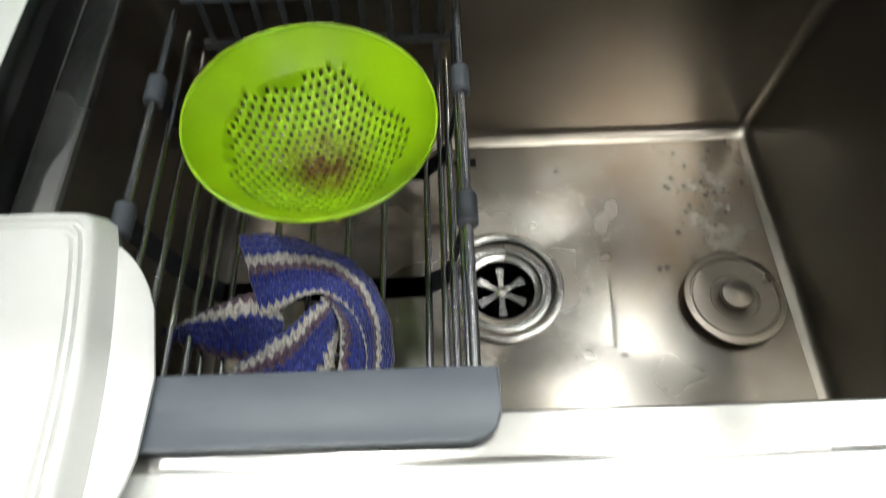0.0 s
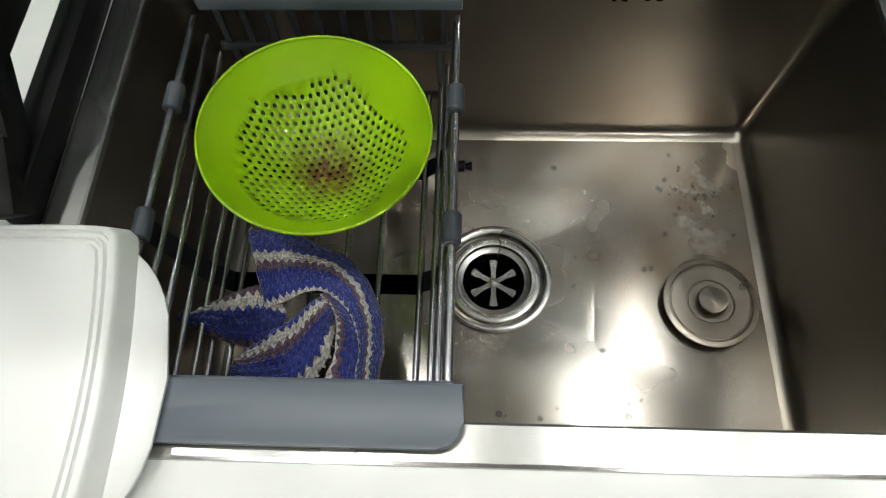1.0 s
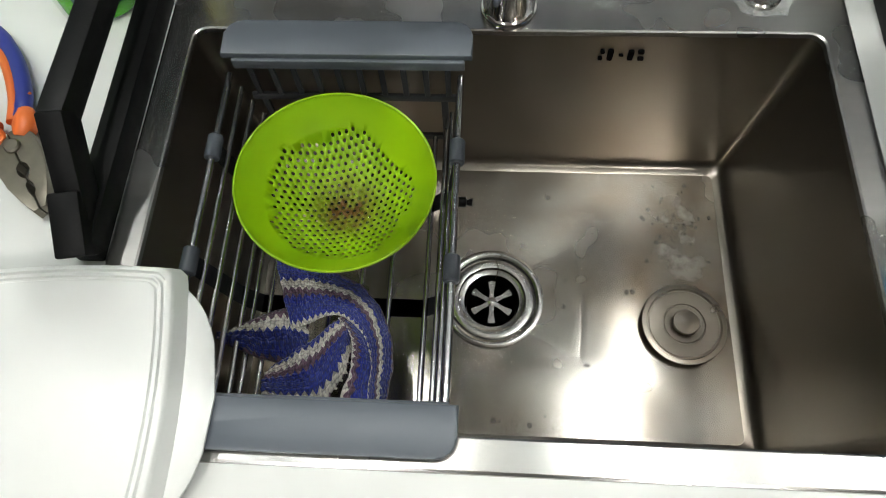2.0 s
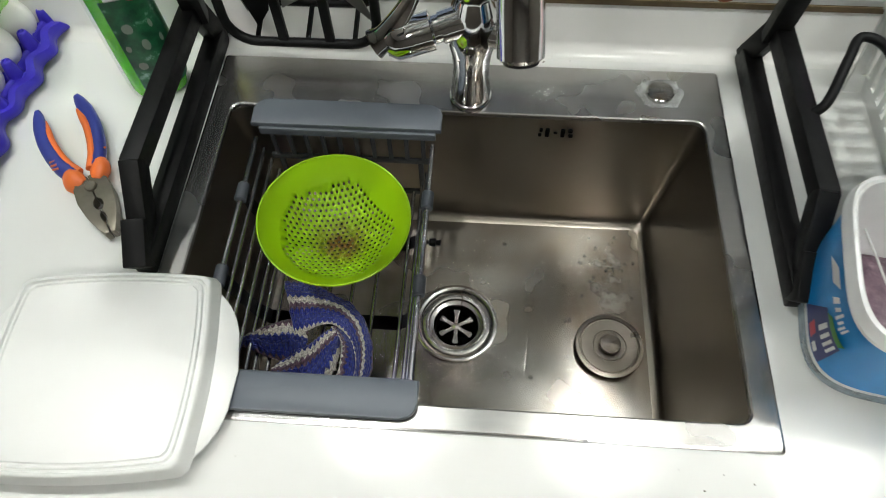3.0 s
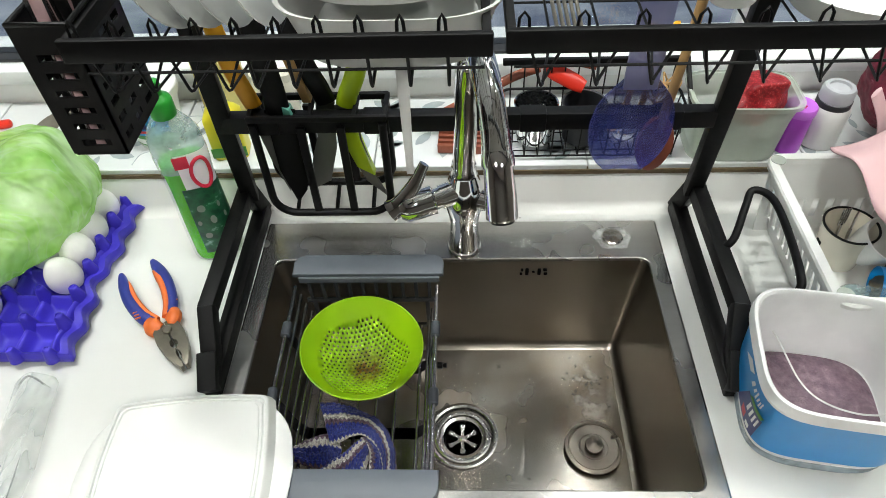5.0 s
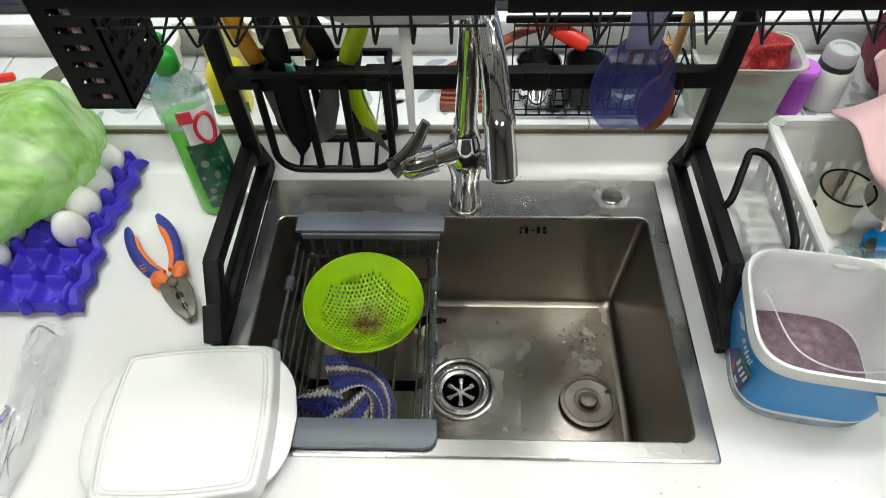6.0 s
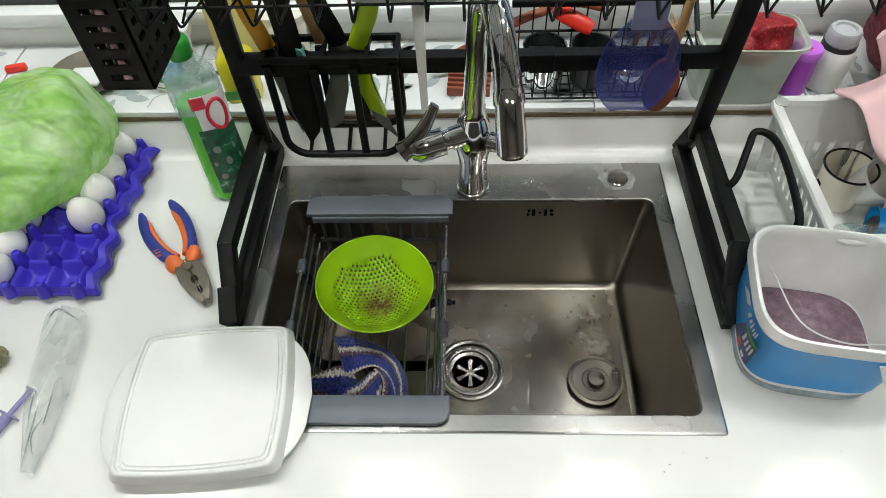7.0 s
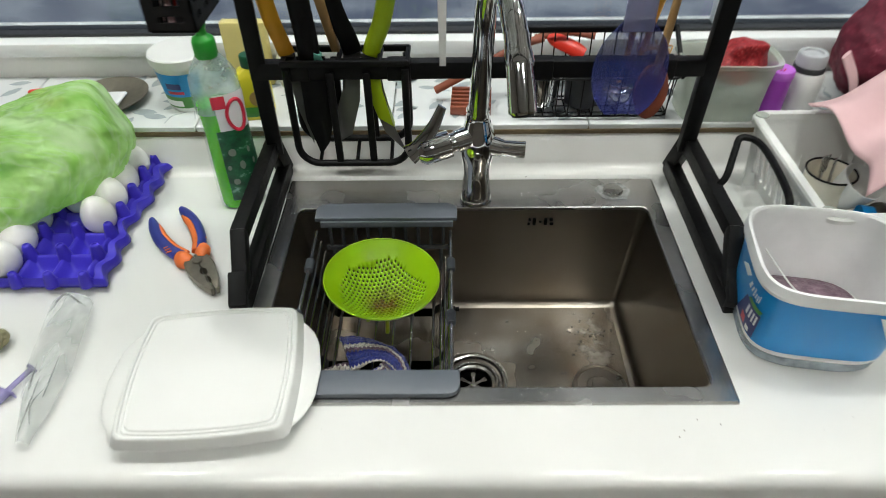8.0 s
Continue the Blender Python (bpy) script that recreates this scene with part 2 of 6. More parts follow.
M_COLANDER.set(Subsurface_Weight=0.15, Subsurface_Radius=(0.01, 0.012, 0.002))
M_COLANDER = M_COLANDER.mat

M_BAGGREEN = Nodes("thin_green_film", 0.24)
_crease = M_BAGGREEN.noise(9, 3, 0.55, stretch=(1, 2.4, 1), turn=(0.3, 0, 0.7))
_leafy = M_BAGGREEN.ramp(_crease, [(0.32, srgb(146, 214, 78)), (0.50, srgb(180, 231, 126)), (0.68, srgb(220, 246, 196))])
# narrow pale streaks paint highlights of the folds into the film's colour
_glint_streak = M_BAGGREEN.noise(13, 2, 0.5, stretch=(0.7, 3.4, 1.2), turn=(0.2, 0.3, 0.9))
_leafy = M_BAGGREEN.mix(M_BAGGREEN.ramp(_glint_streak, [(0.47, (0, 0, 0)), (0.505, (0.34, 0.34, 0.34)), (0.53, (0, 0, 0)), (0.60, (0.0, 0.0, 0.0))]), _leafy, srgb(226, 246, 210))
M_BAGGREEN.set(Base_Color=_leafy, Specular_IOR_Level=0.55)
M_BAGGREEN.bump(M_BAGGREEN.ramp(M_BAGGREEN.noise(11, 3, 0.55, stretch=(1, 1.8, 1), turn=(0.3, 0, 0.7)), [(0.38, (0, 0, 0)), (0.50, (1, 1, 1)), (0.62, (0, 0, 0))], True), 0.6, 0.006)
_glow = M_BAGGREEN.node("ShaderNodeBsdfTranslucent", Color=_leafy)
_open = M_BAGGREEN.node("ShaderNodeBsdfTransparent")
_thin = M_BAGGREEN.node("ShaderNodeMixShader", Fac=0.42)
M_BAGGREEN.link(M_BAGGREEN.bsdf.outputs[0], _thin.inputs[1])
M_BAGGREEN.link(_glow.outputs[0], _thin.inputs[2])
_film2 = M_BAGGREEN.node("ShaderNodeMixShader", Fac=M_BAGGREEN.grey(_crease, 0.42, 0.10))
M_BAGGREEN.link(_thin.outputs[0], _film2.inputs[1])
M_BAGGREEN.link(_open.outputs[0], _film2.inputs[2])
M_BAGGREEN.link(_film2.outputs[0], M_BAGGREEN.tree.nodes["Material Output"].inputs["Surface"])
M_BAGGREEN = M_BAGGREEN.mat

M_ZIPBAG = Nodes("clear_zip_film", 0.12)
_film = M_ZIPBAG.noise(14, 3, 0.5, stretch=(2, 0.7, 1))
M_ZIPBAG.set(Base_Color=M_ZIPBAG.ramp(_film, [(0.35, srgb(176, 182, 180)), (0.65, srgb(222, 226, 222))]), Alpha=M_ZIPBAG.grey(_film, 0.25, 0.6))
M_ZIPBAG = M_ZIPBAG.bump(M_ZIPBAG.noise(26, 3, 0.5, stretch=(2, 0.5, 1)), 0.45, 0.003).mat
M_ZIPGREY = clear("grey_clear_film", srgb(150, 156, 156), 0.15, 0.5, 60, 0.5)
M_FOOT = clear("clear_blue_tinged_plastic", srgb(206, 222, 234), 0.10, 0.5, 40, 0.3)
M_FROST = clear("frosted_plastic", srgb(248, 249, 248), 0.32, 0.94, 10, 0.05)
M_FROSTGREEN = clear("greenish_frosted_plastic", srgb(196, 205, 192), 0.3, 0.46, 10, 0.1)
M_PET = clear("clear_pet", srgb(186, 210, 212), 0.06, 0.40, 30, 0.35)
M_BOTTLE = clear("clear_bottle", srgb(196, 222, 206), 0.05, 0.10, 30, 0.4)
M_SOAP = Nodes("green_dish_soap", 0.12)
M_SOAP.set(Base_Color=M_SOAP.mix(M_SOAP.noise(20, 3), srgb(84, 206, 26), srgb(112, 222, 46)), Alpha=0.93, Subsurface_Weight=0.3, Subsurface_Radius=(0.01, 0.02, 0.004))
M_SOAP = M_SOAP.mat
M_LADLE = clear("blue_translucent_plastic", srgb(66, 76, 156), 0.22, 0.56, 14, 0.15)
M_LADLEPALE = clear("lavender_translucent_plastic", srgb(146, 148, 190), 0.3, 0.72, 14, 0.1)
M_SYRINGE = clear("violet_clear_plastic", srgb(150, 140, 196), 0.1, 0.62, 30)
M_PULP = Nodes("mauve_leftovers", 0.35)
M_PULP.set(Base_Color=M_PULP.ramp(M_PULP.noise(70, 6, 0.75), [(0.35, srgb(92, 70, 84)), (0.55, srgb(124, 100, 112)), (0.75, srgb(156, 138, 144))]))
M_PULP = M_PULP.bump(M_PULP.noise(120, 5), 0.8, 0.004).mat
M_WATER = Nodes("water_drop", 0.02)
M_WATER.set(Base_Color=(0.16, 0.15, 0.14, 1), Alpha=0.22, Specular_IOR_Level=1.0)
M_WATER = M_WATER.mat
M_SILICONE = clear("smeared_silicone", srgb(196, 198, 196), 0.35, 0.4, 60, 0.5)
M_CRUMB = plain("dark_crumb", srgb(70, 58, 44), 0.8)

# crochet stripes run along the v of the cloth's uv map
M_TOWEL = Nodes("striped_crochet_cotton", 0.95)
_uv = M_TOWEL.tree.nodes.new("ShaderNodeUVMap")
_sep = M_TOWEL.node("ShaderNodeSeparateXYZ", Vector=_uv.outputs["UV"])
_wave = M_TOWEL.node("ShaderNodeMath", Value=_sep.outputs["X"])
_wave.operation = "PINGPONG"
_wave.inputs[1].default_value = 0.5
_tooth = M_TOWEL.node("ShaderNodeMath", Value=_wave.outputs[0])
_tooth.operation = "MULTIPLY_ADD"
_tooth.inputs[1].default_value = 0.24
M_TOWEL.link(_sep.outputs["Y"], _tooth.inputs[2])
_frac = M_TOWEL.node("ShaderNodeMath", Value=_tooth.outputs[0])
_frac.operation = "FRACT"
_stripe = M_TOWEL.ramp(_frac.outputs[0], [(0.0, srgb(48, 62, 146)), (0.34, srgb(28, 46, 146)), (0.36, srgb(206, 200, 190)), (0.60, srgb(226, 220, 210)), (0.62, srgb(116, 86, 106)), (0.80, srgb(98, 74, 88)), (0.82, srgb(28, 42, 138)), (1.0, srgb(34, 50, 148))])
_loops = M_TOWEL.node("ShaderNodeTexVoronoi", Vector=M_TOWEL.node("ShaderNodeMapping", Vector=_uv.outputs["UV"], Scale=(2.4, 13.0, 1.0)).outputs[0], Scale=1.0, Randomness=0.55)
# shade between the stitches, painted near-black into the stripe colour
_gap_shade = M_TOWEL.grey(_loops.outputs["Distance"], 0.0, 0.6, (0.42, 0.75))
M_TOWEL.set(Base_Color=M_TOWEL.mix(_gap_shade, _stripe, (0.02, 0.02, 0.035, 1)), Sheen_Weight=0.3)
M_TOWEL = M_TOWEL.bump(M_TOWEL.grey(_loops.outputs["Distance"], 1.0, 0.0, (0.0, 0.75)), 0.9, 0.002).mat


# ---- mesh helpers ----
def finish(bm, smooth=40):
    bmesh.ops.recalc_face_normals(bm, faces=bm.faces)
    for f in bm.faces:
        f.smooth = smooth > 0
    for e in bm.edges:
        if len(e.link_faces) == 2 and e.calc_face_angle(0) > radians(smooth):
            e.smooth = False
    return bm


def mesh_object(name, bm, material, smooth=40):
    finish(bm, smooth)
    data = bpy.data.meshes.new(name)
    bm.to_mesh(data)
    bm.free()
    data.materials.append(material)
    return new(name, data)


def part(name, bm, material, parent, label="", smooth=40):
    ob = mesh_object(name, bm, material, smooth)
    ob.parent = parent
    return tagged(ob, label)


def thing(name, at, label, category, group="", turn=0.0):
    ob = new(name)
    ob.empty_display_size = 0.02
    ob.matrix_basis = pose(*at, 0, 0, turn)
    return tagged(ob, label, category, group)


def solid(name, bm, material, at, label, category, group="", turn=0.0, kind="", smooth=40):
    ob = mesh_object(name, bm, material, smooth)
    ob.matrix_basis = pose(*at, 0, 0, turn)
    return tagged(ob, label, category, group, kind)


def box(x0, x1, y0, y1, z0, z1, bevel=0.0, steps=2, bm=None):
    own = bmesh.new()
    m = Matrix.LocRotScale(((x0 + x1) / 2, (y0 + y1) / 2, (z0 + z1) / 2), None, (abs(x1 - x0), abs(y1 - y0), abs(z1 - z0)))
    bmesh.ops.create_cube(own, size=1.0, matrix=m)
    if bevel:
        bmesh.ops.bevel(own, geom=own.edges[:], offset=bevel, segments=steps, profile=0.5, affect="EDGES", clamp_overlap=True)
    return own if bm is None else join(bm, own)


def join(bm, own, m=None):
    if m is not None:
        own.transform(m)
    data = bpy.data.meshes.new("scratch")
    own.to_mesh(data)
    own.free()
    bm.from_mesh(data)
    bpy.data.meshes.remove(data)
    return bm


def loft(rings, cap_start=True, cap_end=True, closed=True, bm=None):
    """Skins rings of points, all of one length."""
    bm = bm or bmesh.new()
    rows = [[bm.verts.new(p) for p in ring] for ring in rings]
    n = len(rows[0])
    for a, b in zip(rows, rows[1:]):
        for i in range(n if closed else n - 1):
            j = (i + 1) % n
            bm.faces.new((a[i], a[j], b[j], b[i]))
    if closed and cap_start:
        bm.faces.new(rows[0])
    if closed and cap_end:
        bm.faces.new(rows[-1])
    return bm


def lathe(profile, n=40, cap_start=True, cap_end=True, bm=None):
    """Turns (radius, z) points about the z axis."""
    return loft([[(r * math.cos(a), r * math.sin(a), z) for a in (2 * math.pi * i / n for i in range(n))] for r, z in profile], cap_start, cap_end, bm=bm)


def rounded(x0, x1, y0, y1, r, z, steps=5):
    pts = []
    for cx, cy, a0 in ((x1 - r, y1 - r, 0), (x0 + r, y1 - r, 90), (x0 + r, y0 + r, 180), (x1 - r, y0 + r, 270)):
        for i in range(steps + 1):
            a = radians(a0 + 90 * i / steps)
            pts.append((cx + r * math.cos(a), cy + r * math.sin(a), z))
    return pts


def oval(rx, ry, z, power=2.0, n=48, cx=0.0, cy=0.0):
    pts = []
    for i in range(n):
        a = 2 * math.pi * i / n
        c, s = math.cos(a), math.sin(a)
        pts.append((cx + rx * math.copysign(abs(c) ** (2 / power), c), cy + ry * math.copysign(abs(s) ** (2 / power), s), z))
    return pts


def glide(points, per=8):
    """A smooth line through points (Catmull-Rom)."""
    p = [Vector(q) for q in points]
    p = [2 * p[0] - p[1], *p, 2 * p[-1] - p[-2]]
    out = []
    for a, b, c, d in zip(p, p[1:], p[2:], p[3:]):
        for i in range(per):
            t = i / per
            out.append(0.5 * (2 * b + (c - a) * t + (2 * a - 5 * b + 4 * c - d) * t * t + (3 * b - a - 3 * c + d) * t ** 3))
    return out + [p[-2]]


def tube(points, radius, n=10, closed=False, bm=None, flat=1.0, up=None):
    """A round (or flattened) rod along points. radius: one number or one for each point."""
    pts = [Vector(p) for p in points]
    count = len(pts)
    radii = radius if isinstance(radius, (list, tuple)) else [radius] * count
    side, rings = None, []
    for i, p in enumerate(pts):
        ahead = pts[(i + 1) % count if closed else min(i + 1, count - 1)] - pts[(i - 1) % count if closed else max(i - 1, 0)]
        ahead.normalize()
        if up is not None:
            side = Vector(up).cross(ahead).normalized()
        elif side is None:
            side = ahead.orthogonal().normalized()
        else:
            side = (side - ahead * side.dot(ahead)).normalized()
        other = ahead.cross(side)
        rings.append([p + radii[i] * (math.cos(a) * side + flat * math.sin(a) * other) for a in (2 * math.pi * k / n for k in range(n))])
    if closed:
        rings.append(rings[0])
        bm = loft(rings, False, False, bm=bm)
        bmesh.ops.remove_doubles(bm, verts=bm.verts, dist=1e-6)
        return bm
    return loft(rings, bm=bm)


def bar(a, b, width, height, bevel=0.002, bm=None):
    """A square bar from a to b; height is measured upright."""
    a, b = Vector(a), Vector(b)
    own = box(-width / 2, width / 2, 0, (b - a).length, -height / 2, height / 2, bevel)
    d = (b - a).normalized()
    side = d.cross(Vector((0, 0, 1)))
    side = side.normalized() if side.length > 0.05 else Vector((1, 0, 0))
    upward = side.cross(d)
    m = Matrix((side, d, upward)).transposed().to_4x4()
    return join(bm or bmesh.new(), own, Matrix.Translation(a) @ m)


def plate(outline, z0, z1, bevel=0.0):
    """A flat outline of (x, y) given a thickness."""
    bm = loft([[(x, y, z0) for x, y in outline], [(x, y, z1) for x, y in outline]])
    if bevel:
        bmesh.ops.bevel(bm, geom=[e for e in bm.edges if abs(e.verts[0].co.z - e.verts[1].co.z) < 1e-6], offset=bevel, segments=2, profile=0.5, affect="EDGES", clamp_overlap=True)
    return bm


def upright(bm):
    """Turns a plate drawn in x and y so that its y points up."""
    bm.transform(Matrix.Rotation(radians(90), 4, "X"))
    return bm


def crumple(bm, amount, scale, seed=0.0, octaves=4):
    for v in bm.verts:
        v.co += amount * Vector([noise.fractal(v.co * scale + Vector((seed + 7.3 * k, 3.1 * k, seed)), 0.9, 2.1, octaves) for k in range(3)])
    return bm


def creased(rx, ry, rz, flat, seed, facets=24, sharp=14, levels=6):
    """A bag of thin film: broad flat folds that meet in soft creases, flat below."""
    rng = random.Random(seed)
    folds = []
    for k in range(facets):
        d = Vector((rng.gauss(0, 1), rng.gauss(0, 1), rng.gauss(0, 1))).normalized()
        folds.append((d, math.sqrt((d.x * rx) ** 2 + (d.y * ry) ** 2 + (d.z * rz) ** 2) * rng.uniform(0.80, 1.0)))
    bm = bmesh.new()
    bmesh.ops.create_icosphere(bm, subdivisions=levels, radius=1.0)
    for v in bm.verts:
        n = v.co.normalized()
        far = sum(max(0.0, n.dot(d) / h) ** sharp for d, h in folds) + (1 / (max(rx, ry, rz) * 1.15)) ** sharp
        v.co = n * far ** (-1 / sharp)
        v.co.z = max(v.co.z, -flat)
    return bm


def sack(rx, ry, rz, amount, scale, seed, levels=5, flat=0.0):
    """A crumpled closed bag round the origin, cut off flat below."""
    bm = bmesh.new()
    bmesh.ops.create_icosphere(bm, subdivisions=levels, radius=1.0)
    for v in bm.verts:
        n = v.co.normalized()
        ridge = 1 - abs(noise.fractal(n * scale + Vector((seed, 0, 0)), 0.8, 2.0, 5)) * 1.4
        v.co = Vector((n.x * rx, n.y * ry, n.z * rz)) * (1 - amount + amount * ridge)
        v.co.z = max(v.co.z, -flat)
    return bm


# ---- the room ----
TOP = 0.9
LEDGE = 0.980
BACK = 0.625


def structure(name, bm, material, label, category, smooth=40):
    return tagged(mesh_object(name, bm, material, smooth), label, category, kind="structure")


structure("floor", box(-2.2, 2.2, -2.6, 0.7, -0.05, 0.0), M_FLOOR, "pale grey tiled kitchen floor", "floor")
structure("ceiling", box(-2.2, 2.2, -2.6, 0.8, 2.6, 2.65), M_CEILING, "plain white kitchen ceiling", "ceiling")
structure("wall_south", box(-2.2, 2.2, -2.66, -2.6, 0.0, 2.6), M_ROOM, "plain taupe painted wall", "wall")
structure("wall_west", box(-2.26, -2.2, -2.6, 0.7, 0.0, 2.6), M_ROOM, "plain taupe painted wall", "wall")
structure("wall_east", box(2.2, 2.26, -2.6, 0.7, 0.0, 2.6), M_ROOM, "plain taupe painted wall", "wall")
low_wall = box(-2.2, 2.2, 0.46, 0.76, 0.0, LEDGE - 0.008)
box(-2.2, 2.2, BACK, 0.76, LEDGE - 0.008, 1.022, bm=low_wall)
structure("wall_north", low_wall, M_WALL, "white wall under a wide kitchen window", "wall")
structure("wall_north_upper", box(-2.2, 2.2, BACK, 0.76, 2.3, 2.6), M_WALL, "white wall above the kitchen window", "wall")
for side_x in (-2.2, 1.9):
    structure("wall_north_pier", box(side_x, side_x + 0.3, BACK, 0.76, 1.022, 2.3), M_WALL, "white wall beside the kitchen window", "wall")
structure("wall_under_counter", box(-2.2, 2.2, -0.03, 0.0, 0.0, 0.86), M_ROOM, "plain front under the worktop", "wall")

# counter with the sink's cut-out
bm = bmesh.new()
xs, ys = (-2.2, -0.268, 0.268, 2.2), (-0.092, 0.012, 0.408, 0.456)
for i in range(3):
    for j in range(3):
        if (i, j) != (1, 1):
            bm.faces.new([bm.verts.new((xs[a], ys[b], TOP)) for a, b in ((i, j), (i + 1, j), (i + 1, j + 1), (i, j + 1))])
bmesh.ops.remove_doubles(bm, verts=bm.verts, dist=1e-5)
extra = bmesh.ops.extrude_face_region(bm, geom=bm.faces[:])
bmesh.ops.translate(bm, verts=[g for g in extra["geom"] if isinstance(g, bmesh.types.BMVert)], vec=(0, 0, -0.04))
bmesh.ops.recalc_face_normals(bm, faces=bm.faces)
front = [e for e in bm.edges if all(abs(v.co.y + 0.092) < 1e-4 and abs(v.co.z - TOP) < 1e-4 for v in e.verts)]
bmesh.ops.bevel(bm, geom=front, offset=0.014, segments=6, profile=0.5, affect="EDGES")
structure("countertop", bm, M_COUNTER, "glossy white stone worktop with a rounded front edge", "countertop")

# coved upstand along the back of the worktop
cove = [(0.434, TOP), (0.440, TOP + 0.0015), (0.4465, TOP + 0.006), (0.4500, TOP + 0.014), (0.4512, 0.960), (0.4535, 0.9645), (0.464, 0.9645), (0.464, TOP)]
structure("upstand", loft([[(x, y, z) for y, z in cove] for x in (-2.2, 2.2)]), M_UPSTAND, "low white coved upstand behind the worktop", "upstand")
seam = box(-2.2, 2.2, 0.4508, 0.464, 0.9645, 0.9715)
structure("trim", seam, M_SEAM, "stained brown joint under the ledge tiles", "trim")
ledge = structure("ledge", box(-2.2, 2.2, 0.456, BACK, 0.966, LEDGE - 0.009), M_SEAM, "window ledge of pale tiles with a grey leaf pattern", "ledge")
tile_mesh = None
for k in range(11):
    x0 = -1.62 + k * 0.30
    if tile_mesh is None:
        tile = part("tile", box(0, 0.298, 0.4525, BACK - 0.001, LEDGE - 0.009, LEDGE, 0.0012, 1), M_TILE, ledge)
        tile_mesh = tile.data
    else:
        tile = new("tile", tile_mesh)
        tile.parent = ledge
    tile.location.x = x0

leaves = bmesh.new()
rng = random.Random(5)
for k in range(120):
    cx, cy = rng.uniform(-0.85, 0.75), rng.uniform(0.468, 0.612)
    turn, size = rng.uniform(0, 6.28), rng.uniform(0.012, 0.024)
    ring = [(size * u, size * 0.42 * w) for u, w in ((-1, 0), (-0.55, 0.75), (0.05, 1.0), (0.6, 0.7), (1, 0), (0.6, -0.7), (0.05, -1.0), (-0.55, -0.75))]
    c, s = math.cos(turn), math.sin(turn)
    leaves.faces.new([leaves.verts.new((cx + c * u - s * w, cy + s * u + c * w, LEDGE + 0.0004)) for u, w in ring])
    if k % 2 == 0:
        stem = glide([(cx - c * size, cy - s * size, LEDGE), (cx - c * size * 2 - s * 0.008, cy - s * size * 2 + c * 0.008, LEDGE), (cx - c * size * 3.4, cy - s * size * 3.4, LEDGE)], 4)
        tube([p for p in stem if 0.458 < p.y < 0.618], 0.0009, 4, bm=leaves, flat=0.4) if all(0.458 < p.y < 0.618 for p in stem) else None
tagged(part("leaf_pattern", leaves, M_LEAF, ledge, "grey leaf print", smooth=0), kind="stuff")

# window
window = structure("window_1", box(-1.9, 1.9, BACK - 0.018, BACK + 0.06, 1.022, 1.046, 0.004), M_FRAME, "wide white framed window over the ledge", "window")
for x in (-1.2, 0.42, 1.2):
    part("window_mullion", box(x - 0.014, x + 0.014, BACK + 0.012, BACK + 0.05, 1.046, 2.26, 0.003), M_FRAME, window)
part("window_head", box(-1.9, 1.9, BACK, BACK + 0.06, 2.26, 2.3, 0.003), M_FRAME, window)
part("window_rail", box(-1.9, 1.9, BACK + 0.008, BACK + 0.05, 1.046, 1.052, 0.002), M_BAND, window, "dark gasket line")
for x0, x1 in ((-1.9, -1.214), (-1.186, 0.406), (0.434, 1.186), (1.214, 1.9)):
    pane = part("pane", box(x0, x1, BACK + 0.026, BACK + 0.032, 1.052, 2.26), M_GLASS, window, "clear glass pane")
    pane.visible_shadow = False
structure("backdrop", box(-6, 6, 4.0, 4.05, -1.0, 5.0), M_OUTSIDE, "dim grey dusk outside the window", "backdrop")

# recessed lamps
for x, y, r in [(x, 0.32, 0.05) for x in LAMP_X] + [(x, -1.25, 0.16) for x in (-0.63, 0.81)]:
    lamp = thing("ceiling_light", (x, y, 2.6), "round recessed white ceiling downlight, switched on", "ceiling light", "ceiling lights")
    part("trim_ring", lathe([(r, 0.0), (r + 0.012, -0.004), (r + 0.014, 0.0)], 32, False, False), M_WHITE, lamp)
    part("diffuser", lathe([(r, -0.001), (0.001, -0.001)], 32), M_LAMPGLOW, lamp, "glowing white diffuser")


# ---- sink ----
FLOOR = 0.7125
DRAIN = (0.001, 0.183)
sink = thing("sink", (0, 0, 0), "single-bowl brushed stainless steel sink, water-stained, set into the worktop", "sink")
S = 6
rings = [
    rounded(-0.280, 0.280, 0.000, 0.420, 0.004, TOP + 0.0002, S),
    rounded(-0.2795, 0.2795, 0.0005, 0.4195, 0.004, TOP + 0.0022, S),
    rounded(-0.2775, 0.2775, 0.0025, 0.4175, 0.005, TOP + 0.0032, S),
    rounded(-0.2580, 0.2585, 0.0215, 0.3485, 0.013, TOP + 0.0030, S),
    rounded(-0.2565, 0.2570, 0.0230, 0.3470, 0.012, TOP + 0.0020, S),
    rounded(-0.2560, 0.2565, 0.0235, 0.3465, 0.012, TOP - 0.0020, S),
]
part("rim", loft(rings, False, False), M_RIM, sink, "flat brushed steel rim", smooth=12)
rings = [
    rounded(-0.2560, 0.2565, 0.0235, 0.3465, 0.012, TOP - 0.0020, S),
    rounded(-0.23815, 0.23865, 0.03986, 0.3361, 0.008, FLOOR + 0.0115, S),
    rounded(-0.2380, 0.2385, 0.0400, 0.3360, 0.008, FLOOR + 0.010, S),
    rounded(-0.2365, 0.2370, 0.0415, 0.3345, 0.008, FLOOR + 0.005, S),
    rounded(-0.2325, 0.2330, 0.0455, 0.3305, 0.008, FLOOR + 0.0015, S),
    rounded(-0.2270, 0.2275, 0.0510, 0.3250, 0.007, FLOOR, S),
]
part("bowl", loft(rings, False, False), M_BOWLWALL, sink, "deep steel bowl")
